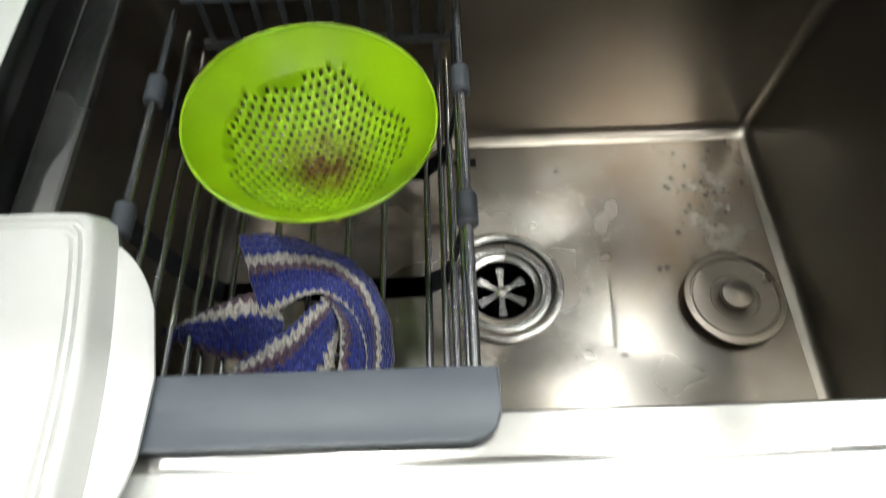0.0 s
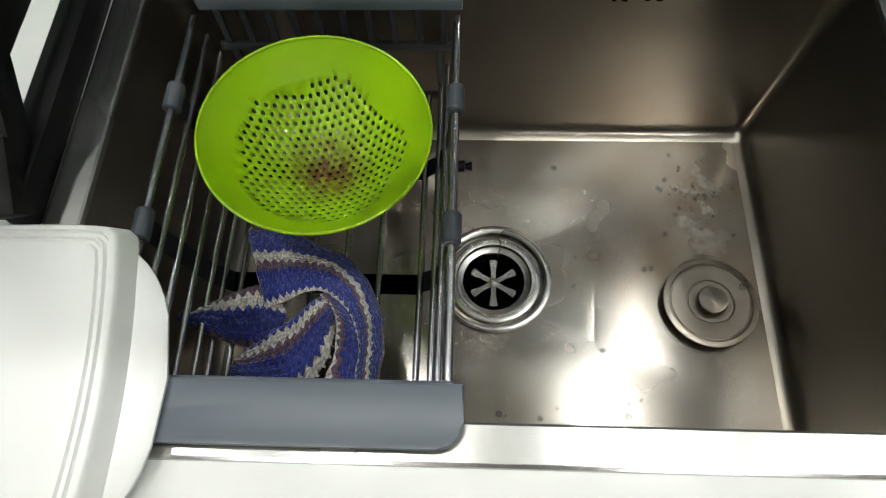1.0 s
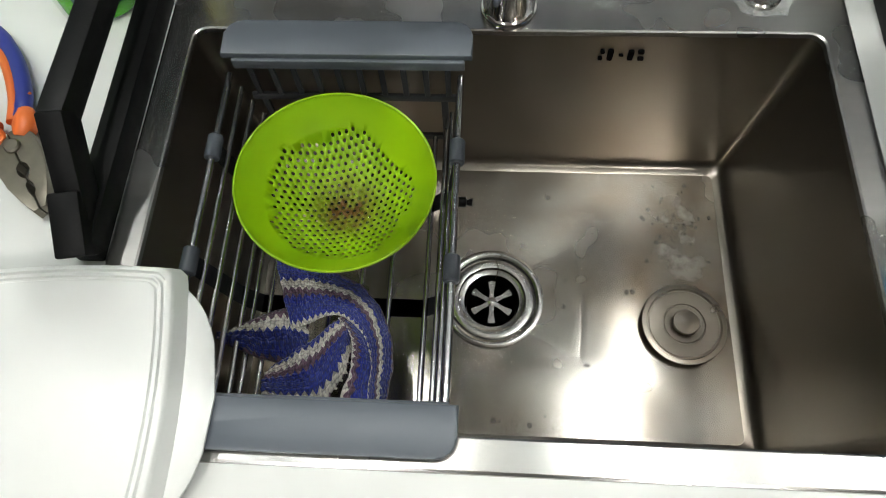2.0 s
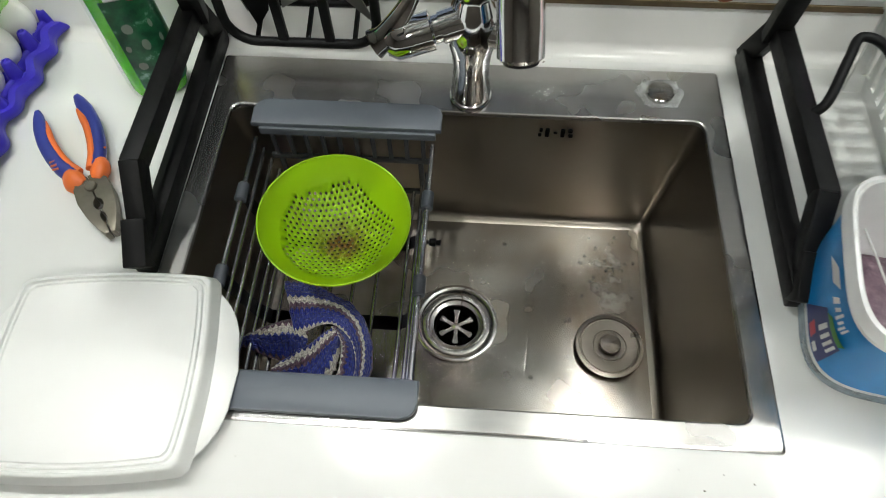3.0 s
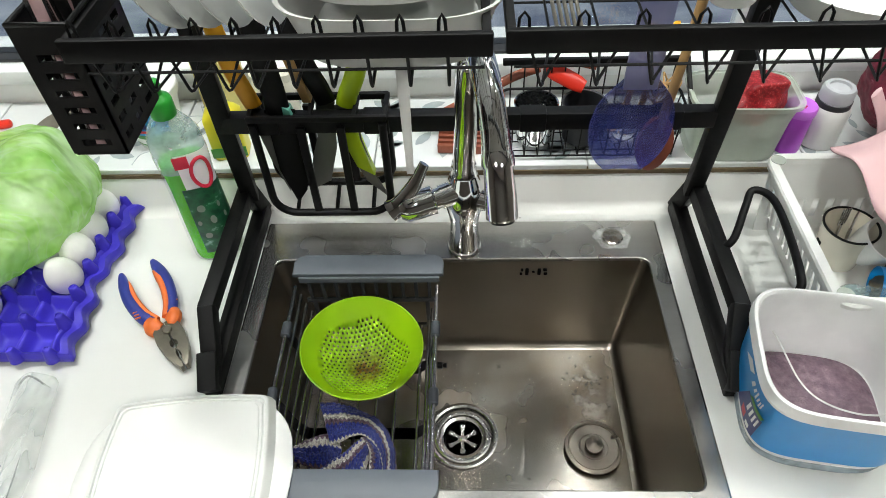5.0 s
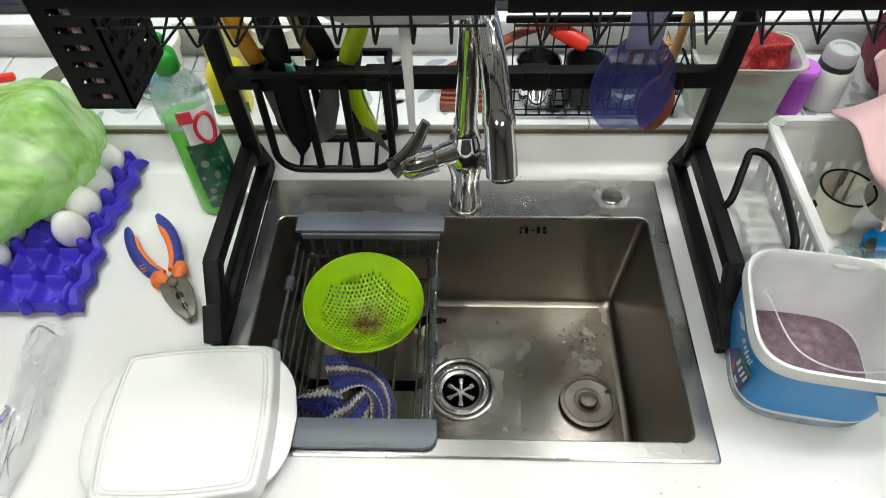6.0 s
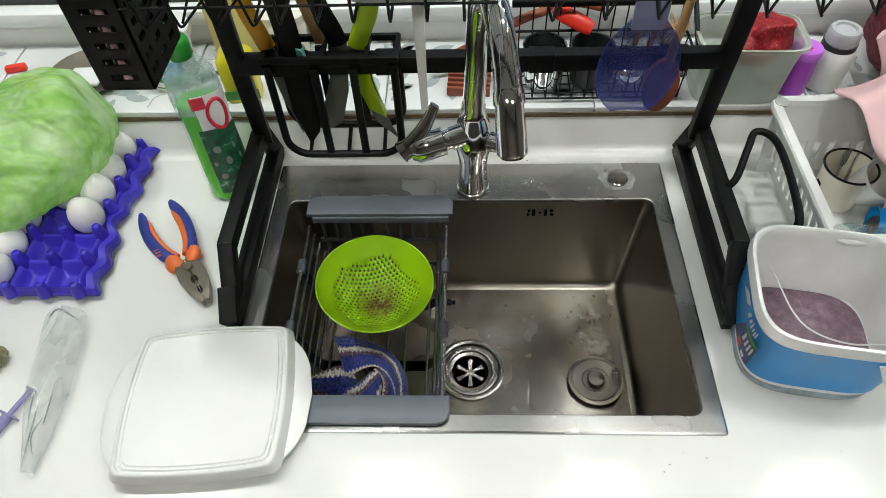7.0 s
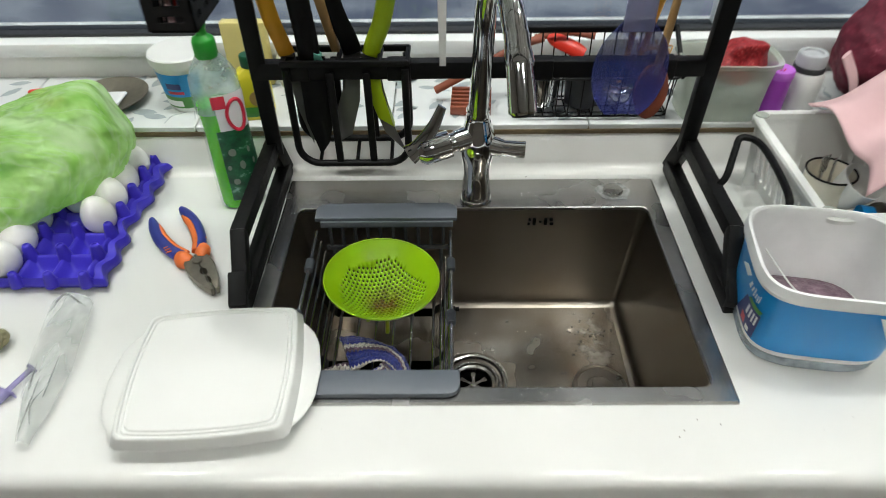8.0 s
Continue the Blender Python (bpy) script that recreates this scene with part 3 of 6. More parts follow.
# floor, creased towards the drain
def four_sides(x0, x1, y0, y1, z, n=12):
    corners = [(x1, y1), (x0, y1), (x0, y0), (x1, y0)]
    return [(ax + (bx - ax) * i / n, ay + (by - ay) * i / n, z) for (ax, ay), (bx, by) in zip(corners, corners[1:] + corners[:1]) for i in range(n)]


circle = [(DRAIN[0] + 0.049 * math.cos(radians(45 + 7.5 * i)), DRAIN[1] + 0.049 * math.sin(radians(45 + 7.5 * i)), FLOOR - 0.0050) for i in range(48)]
rings = [four_sides(-0.2275, 0.2280, 0.0505, 0.3255, FLOOR), four_sides(-0.150, 0.155, 0.095, 0.275, FLOOR - 0.0002), four_sides(-0.100, 0.102, 0.118, 0.248, FLOOR - 0.0016), circle]
floor_part = part("bowl_floor", loft(rings, False, False), M_SINKFLOOR, sink, "stained steel bowl floor creased towards the drain", smooth=180)
for e in floor_part.data.edges:
    a, b = sorted(e.vertices)
    e.use_edge_sharp = b - a == 48 and a >= 96 and a % 12 == 0
weld = glide([(0.2562, 0.345, TOP - 0.003), (0.2380, 0.3345, FLOOR + 0.009)], 2)
part("corner_weld", tube(weld, 0.0016, 6), M_ROD, sink)

overflow = thing("overflow", (0.106, 0.3445, 0.878), "row of small overflow slots in the bowl's back wall, their shade painted near-black", "overflow")
# solid near-black blocks in place of shaded openings
for dx, dz, w, h in ((-0.020, 0.004, 0.0035, 0.0035), (-0.021, -0.004, 0.0035, 0.0035), (-0.013, 0.0, 0.0045, 0.012), (-0.004, 0.0, 0.004, 0.0015), (0.004, 0.0, 0.0045, 0.011), (0.012, 0.004, 0.005, 0.0035), (0.013, -0.004, 0.005, 0.0035)):
    part("slot", box(dx - w / 2, dx + w / 2, -0.0022, 0.004, dz - h / 2, dz + h / 2, 0.0008, 1), M_HOLESHADE, overflow)

drain = thing("sink_drain", (*DRAIN, FLOOR - 0.0046), "round stainless steel sink drain with a six-armed grate", "drain")
part("flange", lathe([(0.0505, -0.001), (0.0505, 0.0022), (0.048, 0.0032), (0.0455, 0.0026), (0.0435, 0.0018), (0.0432, -0.0050), (0.0418, -0.0055), (0.0412, -0.0012), (0.0400, -0.0006), (0.0335, -0.0018), (0.0325, -0.0050), (0.0300, -0.0058), (0.0275, -0.0062), (0.0262, -0.010), (0.0255, -0.03)], 64, False, False), M_DRAIN, drain)
part("pipe", lathe([(0.0256, -0.012), (0.025, -0.05), (0.0005, -0.0505)], 40, False, True), M_HOLESHADE, drain, "drain pipe, its inner shade painted near-black")
grate = bmesh.new()
for k in range(6):
    a = radians(60 * k + 90)
    c, s = math.cos(a), math.sin(a)
    outline = [(0.0, -0.0025), (0.012, -0.0021), (0.019, -0.0034), (0.0215, -0.0036), (0.0225, 0.0), (0.0215, 0.0036), (0.019, 0.0034), (0.012, 0.0021), (0.0, 0.0025)]
    join(grate, plate([(c * u - s * w, s * u + c * w) for u, w in outline], -0.0125, -0.0110))
grate_part = part("grate", grate, M_DRAIN, drain, smooth=20)
part("screw", lathe([(0.0045, -0.0112), (0.0045, -0.0095), (0.0025, -0.0085), (0.0002, -0.0085)], 20), M_DRAIN, grate_part)
part("hair", tube(glide([(0.0035, 0.024, -0.008), (0.006, 0.033, -0.001), (0.004, 0.041, 0.0005), (0.010, 0.046, 0.004)], 5), 0.0004, 5), M_CRUMB, drain, "dark strand of food")

plug = thing("drain_plug", (0.182, 0.159, FLOOR), "round stainless steel drain plug with a centre knob", "drain plug")
part("disc", lathe([(0.030, 0.0), (0.033, 0.004), (0.0385, 0.0075), (0.0395, 0.0090), (0.0390, 0.0100), (0.0350, 0.0104), (0.0338, 0.0088), (0.0330, 0.0088), (0.0322, 0.0098), (0.0200, 0.0094), (0.0194, 0.0086), (0.0186, 0.0086), (0.0180, 0.0092), (0.012, 0.0090)], 64), M_PLUG, plug)
part("knob", lathe([(0.0095, 0.008), (0.0100, 0.0105), (0.0122, 0.0130), (0.0126, 0.0150), (0.0116, 0.0164), (0.0060, 0.0172), (0.0003, 0.0178)], 40), M_PLUG, plug, "turned steel knob")

cap = thing("hole_cap", (0.213, 0.384, TOP + 0.003), "chrome tap-hole cap ringed with smeared silicone on the sink rim", "cap")
part("disc", lathe([(0.0150, 0.0), (0.0150, 0.004), (0.0135, 0.0055), (0.0002, 0.0060)], 40), M_DRAIN, cap)
smear = [(0.026 * (1 + 0.35 * noise.noise(Vector((2 * math.cos(a), 2 * math.sin(a), 4.0)))) * math.cos(a), 0.021 * (1 + 0.5 * noise.noise(Vector((2 * math.cos(a), 2 * math.sin(a), 1.0)))) * math.sin(a)) for a in (2 * math.pi * k / 40 for k in range(40))]
part("silicone", plate(smear, 0.0, 0.0012, 0.0004), M_SILICONE, cap, "smeared translucent silicone")

# drops and crumbs on the bowl floor
rng = random.Random(11)
drops = bmesh.new()
for k in range(90):
    if k < 55:
        x, y = rng.gauss(0.188, 0.016), rng.gauss(0.262, 0.030)
    elif k < 75:
        x, y = rng.uniform(0.0, 0.12), rng.gauss(0.062, 0.006)
    else:
        x, y = rng.uniform(0.05, 0.215), rng.uniform(0.07, 0.315)
    if (x - 0.182) ** 2 + (y - 0.159) ** 2 < 0.0018 or x > 0.222 or y > 0.322 or y < 0.054:
        continue
    r = rng.choice((0.0008, 0.0010, 0.0014, 0.0018, 0.0024))
    own = bmesh.new()
    bmesh.ops.create_icosphere(own, subdivisions=2, radius=r)
    join(drops, own, Matrix.LocRotScale((x, y, FLOOR), None, (rng.uniform(0.8, 1.4), rng.uniform(0.8, 1.6), 0.5)))
drops_ob = solid("water_drops", drops, M_WATER, (0, 0, 0), "scattered clear water drops on the bowl floor", "water drops", kind="stuff")
crumbs = bmesh.new()
for k in range(26):
    if k < 12:
        x, y, z = rng.uniform(-0.02, 0.22), rng.uniform(0.05, 0.32), FLOOR + 0.0003
        if (x - 0.182) ** 2 + (y - 0.159) ** 2 < 0.0018 or (x - DRAIN[0]) ** 2 + (y - DRAIN[1]) ** 2 < 0.003:
            continue
    elif k < 24:
        x, y, z = rng.uniform(-0.62, 0.7), rng.uniform(-0.05, -0.005), TOP + 0.0003
    else:
        x, y, z = rng.uniform(-0.1, 0.24), rng.uniform(0.424, 0.434), TOP + 0.0003
    own = bmesh.new()
    bmesh.ops.create_icosphere(own, subdivisions=1, radius=rng.uniform(0.0003, 0.0008))
    join(crumbs, own, Matrix.LocRotScale((x, y, z), Euler((0, 0, rng.uniform(0, 6))), (rng.uniform(0.8, 2.2), 1, 0.7)))
solid("crumbs", crumbs, M_CRUMB, (0, 0, 0), "few dark crumbs on the worktop and sink", "crumbs", kind="stuff")

# faucet
fx, fy = 0.006, 0.369
faucet = thing("faucet", (fx, fy, TOP + 0.003), "tall chrome pull-down kitchen faucet with a side lever", "faucet")
part("base_ring", lathe([(0.0235, 0.0), (0.0238, 0.004), (0.0225, 0.007), (0.0195, 0.0085), (0.0195, 0.010), (0.0215, 0.0105)], 40, True, False), M_CHROME, faucet)
part("pedestal", lathe([(0.0215, 0.009), (0.0215, 0.016), (0.0195, 0.034), (0.0190, 0.052), (0.0215, 0.070), (0.0250, 0.084), (0.0262, 0.096), (0.0252, 0.108), (0.0215, 0.122), (0.0172, 0.136), (0.0150, 0.147), (0.0160, 0.149), (0.0160, 0.152), (0.0140, 0.156)], 48), M_CHROME, faucet)
neck = glide([(0.0, -0.004, 0.150), (0.003, -0.012, 0.220), (0.005, -0.022, 0.290), (0.008, -0.046, 0.338), (0.015, -0.088, 0.358), (0.023, -0.130, 0.346), (0.0285, -0.160, 0.322), (0.0305, -0.168, 0.312)], 8)
part("spout_neck", tube(neck, [0.0138 - 0.0010 * i / (len(neck) - 1) for i in range(len(neck))], 20), M_CHROME, faucet)
head_line = [(0.0285, -0.160, 0.324), (0.0300, -0.172, 0.312), (0.0310, -0.182, 0.303), (0.0312, -0.184, 0.3015), (0.0335, -0.196, 0.280), (0.0350, -0.206, 0.262), (0.0352, -0.207, 0.260)]
spray_head = part("spray_head", tube(head_line, [0.0130, 0.0136, 0.0140, 0.0132, 0.0146, 0.0148, 0.0120], 28), M_CHROME, faucet, "chrome pull-down spray head")
part("collar", tube([(0.0303, -0.1750, 0.3095), (0.0311, -0.1815, 0.3040), (0.0314, -0.1840, 0.3015)], [0.0146, 0.0150, 0.0146], 28), M_CHROME, spray_head)
part("nozzle", tube([(0.0350, -0.206, 0.2625), (0.0353, -0.2078, 0.2585)], [0.0125, 0.0110], 24), M_BLACK, spray_head, "black rubber nozzle")
valve_body = part("valve_body", tube([(-0.008, -0.006, 0.112), (-0.030, -0.012, 0.107), (-0.031, -0.012, 0.107), (-0.037, -0.014, 0.106), (-0.038, -0.014, 0.106), (-0.058, -0.018, 0.101)], [0.0165, 0.0158, 0.0138, 0.0138, 0.0192, 0.0190], 32), M_CHROME, faucet)
part("set_screw", tube([(0.0, -0.0245, 0.092), (0.0, -0.0272, 0.0925), (0.0, -0.0276, 0.0925)], [0.0048, 0.0046, 0.0036], 20), M_DRAIN, faucet, "small round set screw")
lever = glide([(-0.094, -0.024, 0.094), (-0.082, -0.022, 0.104), (-0.062, -0.014, 0.130), (-0.048, -0.009, 0.160)], 6)
part("lever", tube(lever, [0.0150 - 0.0085 * i / (len(lever) - 1) for i in range(len(lever))], 18, flat=0.5), M_CHROME, valve_body, "curved chrome lever")
part("lever_hub", tube([(-0.057, -0.018, 0.101), (-0.074, -0.022, 0.097), (-0.082, -0.024, 0.096)], [0.0190, 0.0182, 0.012], 32), M_CHROME, valve_body)
part("side_stub", tube([(0.010, -0.006, 0.100), (0.034, -0.008, 0.094), (0.035, -0.008, 0.094), (0.066, -0.010, 0.092)], [0.0150, 0.0128, 0.0112, 0.0120], 28), M_CHROME, faucet)

# sliding dish drainer
drainer = thing("dish_drainer", (0, 0, 0), "steel-rod dish drainer with slate grey plastic ends across the sink", "dish drainer")
XL, XR = -0.2270, -0.0225


def end_plate(y_in, y_out):
    s = 1 if y_out > y_in else -1
    pts = []
    for cx, a0, a1 in ((XR - 0.014, 0, 90), (XL + 0.014, 90, 180)):
        for i in range(7):
            a = radians(a0 + (a1 - a0) * i / 6)
            pts.append((cx + 0.014 * math.cos(a), y_out - s * 0.014 + s * 0.014 * math.sin(a)))
    pts += [(XL, y_in), (XR, y_in)]
    return pts


part("front_handle", plate(end_plate(0.041, 0.0075), TOP + 0.0045, TOP + 0.0115, 0.0016), M_GREY, drainer, "slate grey plastic end plate")
part("back_handle", plate(end_plate(0.3135, 0.3480), TOP + 0.0045, TOP + 0.0115, 0.0016), M_GREY, drainer, "slate grey plastic end plate")
for y0, y1 in ((0.0395, 0.0435), (0.3105, 0.3145)):
    part("end_beam", box(XL + 0.008, XR - 0.006, y0, y1, 0.8960, TOP + 0.0060, 0.001), M_GREY, drainer)
    part("end_sill", box(XL + 0.012, XR - 0.010, y0, y1, 0.8540, 0.8615, 0.001), M_BAND, drainer)
    part("end_foot", box(XL + 0.020, XR - 0.022, y0, y1, 0.7945, 0.802, 0.001), M_BAND, drainer)
    for x in (XL + 0.022, XR - 0.024):
        part("end_post", box(x - 0.003, x + 0.003, y0, y1, 0.801, 0.855, 0.001), M_BAND, drainer)
    for k in range(10):
        x = XL + 0.020 + k * (XR - XL - 0.040) / 9
        part("slat", box(x - 0.0024, x + 0.0024, y0 + 0.0005, y1 - 0.0005, 0.861, 0.8965, 0.0006, 1), M_BAND, drainer)
for x, z in ((XL + 0.001, 0.887), (XL + 0.005, 0.868), (XL + 0.009, 0.849), (XL + 0.014, 0.830), (XL + 0.019, 0.812), (-0.204, 0.7985), (-0.190, 0.7985), (-0.163, 0.7985), (-0.138, 0.7985), (-0.113, 0.7985), (-0.088, 0.7985), (-0.057, 0.7985), (-0.046, 0.812), (-0.040, 0.836), (-0.034, 0.862), (XR - 0.0095, 0.887)):
    part("rod", tube([(x, 0.042, z), (x, 0.312, z)], 0.0030 if z > 0.88 else 0.0025, 10), M_ROD, drainer, "polished steel rod")
for y in (0.142, 0.240):
    line = [(XL + 0.001, 0.890), (XL + 0.003, 0.872), (XL + 0.018, 0.808), (-0.198, 0.7930), (-0.060, 0.7930), (-0.044, 0.808), (XR - 0.011, 0.868), (XR - 0.0095, 0.890)]
    band = bmesh.new()
    loft([[(x, y - 0.008, z), (x, y + 0.008, z)] for x, z in line], closed=False, bm=band)
    bmesh.ops.solidify(band, geom=band.faces[:], thickness=0.0028)
    cross_band = part("band", band, M_BAND, drainer, "dark grey plastic cross band")
    for x in (XL + 0.001, XR - 0.0095):
        part("clip", tube([(x, y - 0.0105, 0.887), (x, y - 0.0095, 0.887), (x, y + 0.0095, 0.887), (x, y + 0.0105, 0.887)], [0.0052, 0.0062, 0.0062, 0.0052], 16), M_CLIP, cross_band, "grey plastic sleeve")
part("knob", tube([(-0.050, 0.243, 0.797), (-0.034, 0.243, 0.797), (-0.033, 0.243, 0.797), (-0.026, 0.243, 0.797), (-0.0255, 0.243, 0.797), (-0.020, 0.243, 0.797)], [0.0022, 0.0022, 0.0046, 0.0050, 0.0026, 0.0040], 14), M_BLACK, drainer, "small black tightening knob")

# colander with punched holes
LIP = 0.0767


def colander_z(r):
    return -0.052 * (1 - min(1.0, r / LIP) ** 2.1)


def punched_bowl(pitch=0.0058, hole=0.00142, field=0.0570):
    """A domed bowl with a field of small round holes in staggered rows."""
    flat_points, centres = [], []
    c, s = math.cos(radians(11)), math.sin(radians(11))
    for i in range(-14, 15):
        for j in range(-14, 15):
            u, v = (i + 0.5 * (j % 2)) * pitch, j * pitch * 0.866
            x, y = c * u - s * v, s * u + c * v
            if math.hypot(x, y) < field * (1 + 0.05 * math.sin(5 * math.atan2(y, x) + 1)):
                centres.append((x, y))
                flat_points += [(x + hole * math.cos(k * math.pi / 4), y + hole * math.sin(k * math.pi / 4)) for k in range(8)]
                flat_points.append((x + 0.5 * pitch * c, y + 0.5 * pitch * s))
    for r in (0.0600, 0.0635, 0.0670, 0.0700, 0.0725, 0.0747, 0.0762, LIP):
        flat_points += [(r * math.cos(2 * math.pi * (k + 0.37) / 96), r * math.sin(2 * math.pi * (k + 0.37) / 96)) for k in range(96)]
    verts, _, faces, _, _, _ = geometry.delaunay_2d_cdt([Vector(p) for p in flat_points], [], [], 0, 1e-7)
    bm = bmesh.new()
    made = [bm.verts.new((p.x, p.y, colander_z(p.length))) for p in verts]
    gaps = np.array(centres)
    for f in faces:
        mid = sum((verts[k] for k in f), Vector((0, 0))) / len(f)
        if np.min(np.hypot(gaps[:, 0] - mid.x, gaps[:, 1] - mid.y)) > hole * 0.93:
            bm.faces.new([made[k] for k in f])
    return bm


colander = thing("colander", (-0.1240, 0.2120, 0.8920), "lime green plastic colander with a brown stain, standing in the drainer", "colander")
bowl = part("bowl", punched_bowl(), M_COLANDER, colander, smooth=180)
shell = bowl.modifiers.new("shell", "SOLIDIFY")
shell.thickness, shell.offset = 0.0006, 0.0
part("lip", tube([(LIP * math.cos(2 * math.pi * k / 72), LIP * math.sin(2 * math.pi * k / 72), 0.0003) for k in range(72)], 0.0011, 8, closed=True), M_COLANDER, colander)
for k in range(3):
    a = radians(50 + 120 * k)
    c, q = 0.020 * math.cos(a), 0.020 * math.sin(a)
    part("foot", tube([(c, q, colander_z(0.020) - 0.0006), (c * 1.02, q * 1.02, -0.062), (c * 1.02, q * 1.02, -0.0905)], [0.0050, 0.0034, 0.0030], 12), M_COLANDER, colander)
colander.rotation_mode = "XYZ"
colander.rotation_euler = (radians(1), radians(3.5), radians(4))

# striped crochet cloth, folded into loops
cloth = thing("dish_cloth", (0, 0, 0), "crumpled crochet dish cloth striped blue, cream and mauve", "dish cloth")


def fold(outer, inner, lift, rows0, rows, along=130, across=60):
    """A knitted strip between two edge lines; it arches by lift over its width and is ribbed stitch by stitch."""
    lines = [glide(edge, 10) for edge in (outer, inner)]
    spans = [sum((b - a).length for a, b in zip(line, line[1:])) for line in lines]
    total = (spans[0] + spans[1]) / 2

    def at(line, t):
        t *= len(line) - 1
        k = min(int(t), len(line) - 2)
        return line[k].lerp(line[k + 1], t - k)

    bm = bmesh.new()
    uv = bm.loops.layers.uv.new("uv")
    pick, rows_v = {}, []
    for i in range(along + 1):
        a, b = at(lines[0], i / along), at(lines[1], i / along)
        row = []
        for j in range(across + 1):
            q = j / across
            bumps = abs(rows) * 5
            stitch = 0.0012 * abs(math.sin(math.pi * bumps * q)) + 0.0013 * abs(math.sin(math.pi * (i / along * total / 0.0055 + 0.5 * (int(bumps * q) % 2))))
            p = a.lerp(b, q) + Vector((0, 0, lift * math.sin(math.pi * q) ** 0.8 + stitch))
            p += 0.0020 * Vector((noise.noise(p * 60), noise.noise(p * 60 + Vector((5, 0, 0))), noise.noise(p * 75 + Vector((0, 9, 0)))))
            vert = bm.verts.new(p)
            pick[vert] = (i / along * total / 0.0066, rows0 + rows * q)
            row.append(vert)
        rows_v.append(row)
    for a, b in zip(rows_v, rows_v[1:]):
        for j in range(across):
            f = bm.faces.new((a[j], a[j + 1], b[j + 1], b[j]))
            for loop in f.loops:
                loop[uv].uv = pick[loop.vert]
    return bm


# the arched main fold, the tongue beside it, the crumpled middle and the inner turn-up
for outer, inner, lift, rows0, rows in (
    ([(-0.187, 0.177, 0.811), (-0.160, 0.174, 0.816), (-0.135, 0.164, 0.818), (-0.107, 0.150, 0.817), (-0.088, 0.126, 0.814), (-0.080, 0.102, 0.810), (-0.080, 0.080, 0.806), (-0.082, 0.058, 0.804)],
     [(-0.161, 0.112, 0.818), (-0.147, 0.117, 0.820), (-0.132, 0.123, 0.823), (-0.118, 0.122, 0.824), (-0.106, 0.112, 0.820), (-0.098, 0.094, 0.814), (-0.097, 0.074, 0.808), (-0.098, 0.056, 0.804)], 0.009, 0.66, 1.74),
    ([(-0.226, 0.108, 0.804), (-0.206, 0.119, 0.808), (-0.190, 0.127, 0.811), (-0.170, 0.131, 0.812), (-0.152, 0.122, 0.811)],
     [(-0.227, 0.105, 0.804), (-0.208, 0.097, 0.805), (-0.182, 0.088, 0.805), (-0.162, 0.087, 0.806), (-0.148, 0.094, 0.807)], 0.008, 0.72, -1.06),
    ([(-0.180, 0.082, 0.804), (-0.163, 0.094, 0.810), (-0.146, 0.106, 0.814), (-0.133, 0.118, 0.815), (-0.119, 0.126, 0.814)],
     [(-0.184, 0.060, 0.803), (-0.158, 0.054, 0.803), (-0.136, 0.056, 0.803), (-0.120, 0.078, 0.805), (-0.112, 0.106, 0.808)], 0.009, 0.12, 1.42),
    ([(-0.127, 0.123, 0.816), (-0.117, 0.113, 0.819), (-0.112, 0.099, 0.817), (-0.113, 0.084, 0.812), (-0.121, 0.056, 0.804)],
     [(-0.112, 0.119, 0.820), (-0.103, 0.109, 0.819), (-0.097, 0.096, 0.813), (-0.097, 0.082, 0.809), (-0.097, 0.056, 0.803)], 0.006, 0.40, 0.72),
):
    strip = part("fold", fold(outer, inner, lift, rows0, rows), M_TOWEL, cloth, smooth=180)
    thick = strip.modifiers.new("thickness", "SOLIDIFY")
    thick.thickness, thick.offset = 0.003, -1.0


# ---- over-sink rack ----
rack = thing("over_sink_rack", (0, 0, TOP), "black steel over-sink dish rack with wire shelf", "dish rack")


def P(x, y, z):
    return (x, y, z - TOP)


for s, xb, xu, xt in ((1, 0.3120, 0.3230, 0.3130), (-1, -0.2905, -0.2985, -0.2830)):
    part("foot_bar", bar(P(xb, 0.134, TOP + 0.012), P(xb + s * 0.001, 0.446, TOP + 0.012), 0.020, 0.024), M_BLACK, rack)
    part("foot_riser", bar(P(xb + s * 0.002, 0.158, TOP + 0.020), P(xu, 0.215, 0.972), 0.019, 0.024), M_BLACK, rack)
    part("foot_block", bar(P(xb, 0.132, TOP + 0.014), P(xb + s * 0.006, 0.172, TOP + 0.034), 0.022, 0.030), M_BLACK, rack)
    part("upper_bar", bar(P(xu, 0.208, 0.968), P(xu, 0.424, 0.966), 0.019, 0.022), M_BLACK, rack)
    part("back_link", bar(P(xb + s * 0.001, 0.440, TOP + 0.010), P(xu, 0.420, 0.975), 0.020, 0.022), M_BLACK, rack)
    part("hinge_bolt", tube([P(xu - 0.014, 0.420, 0.962), P(xu + 0.014, 0.420, 0.962)], 0.005, 12), M_BAND, rack)
    part("post", bar(P(xu - s * 0.004, 0.420, 0.955), P(xt, 0.372, 1.345), 0.022, 0.020), M_BLACK, rack)
crossbar = part("crossbar", box(-0.300, 0.308, 0.392, 0.410, 1.086 - TOP, 1.110 - TOP, 0.002), M_BLACK, rack)
for x in (-0.236, -0.100, 0.090, 0.252):
    part("sleeve", box(x - 0.016, x + 0.016, 0.3905, 0.4115, 1.0845 - TOP, 1.1115 - TOP, 0.002), M_BLACK, crossbar)

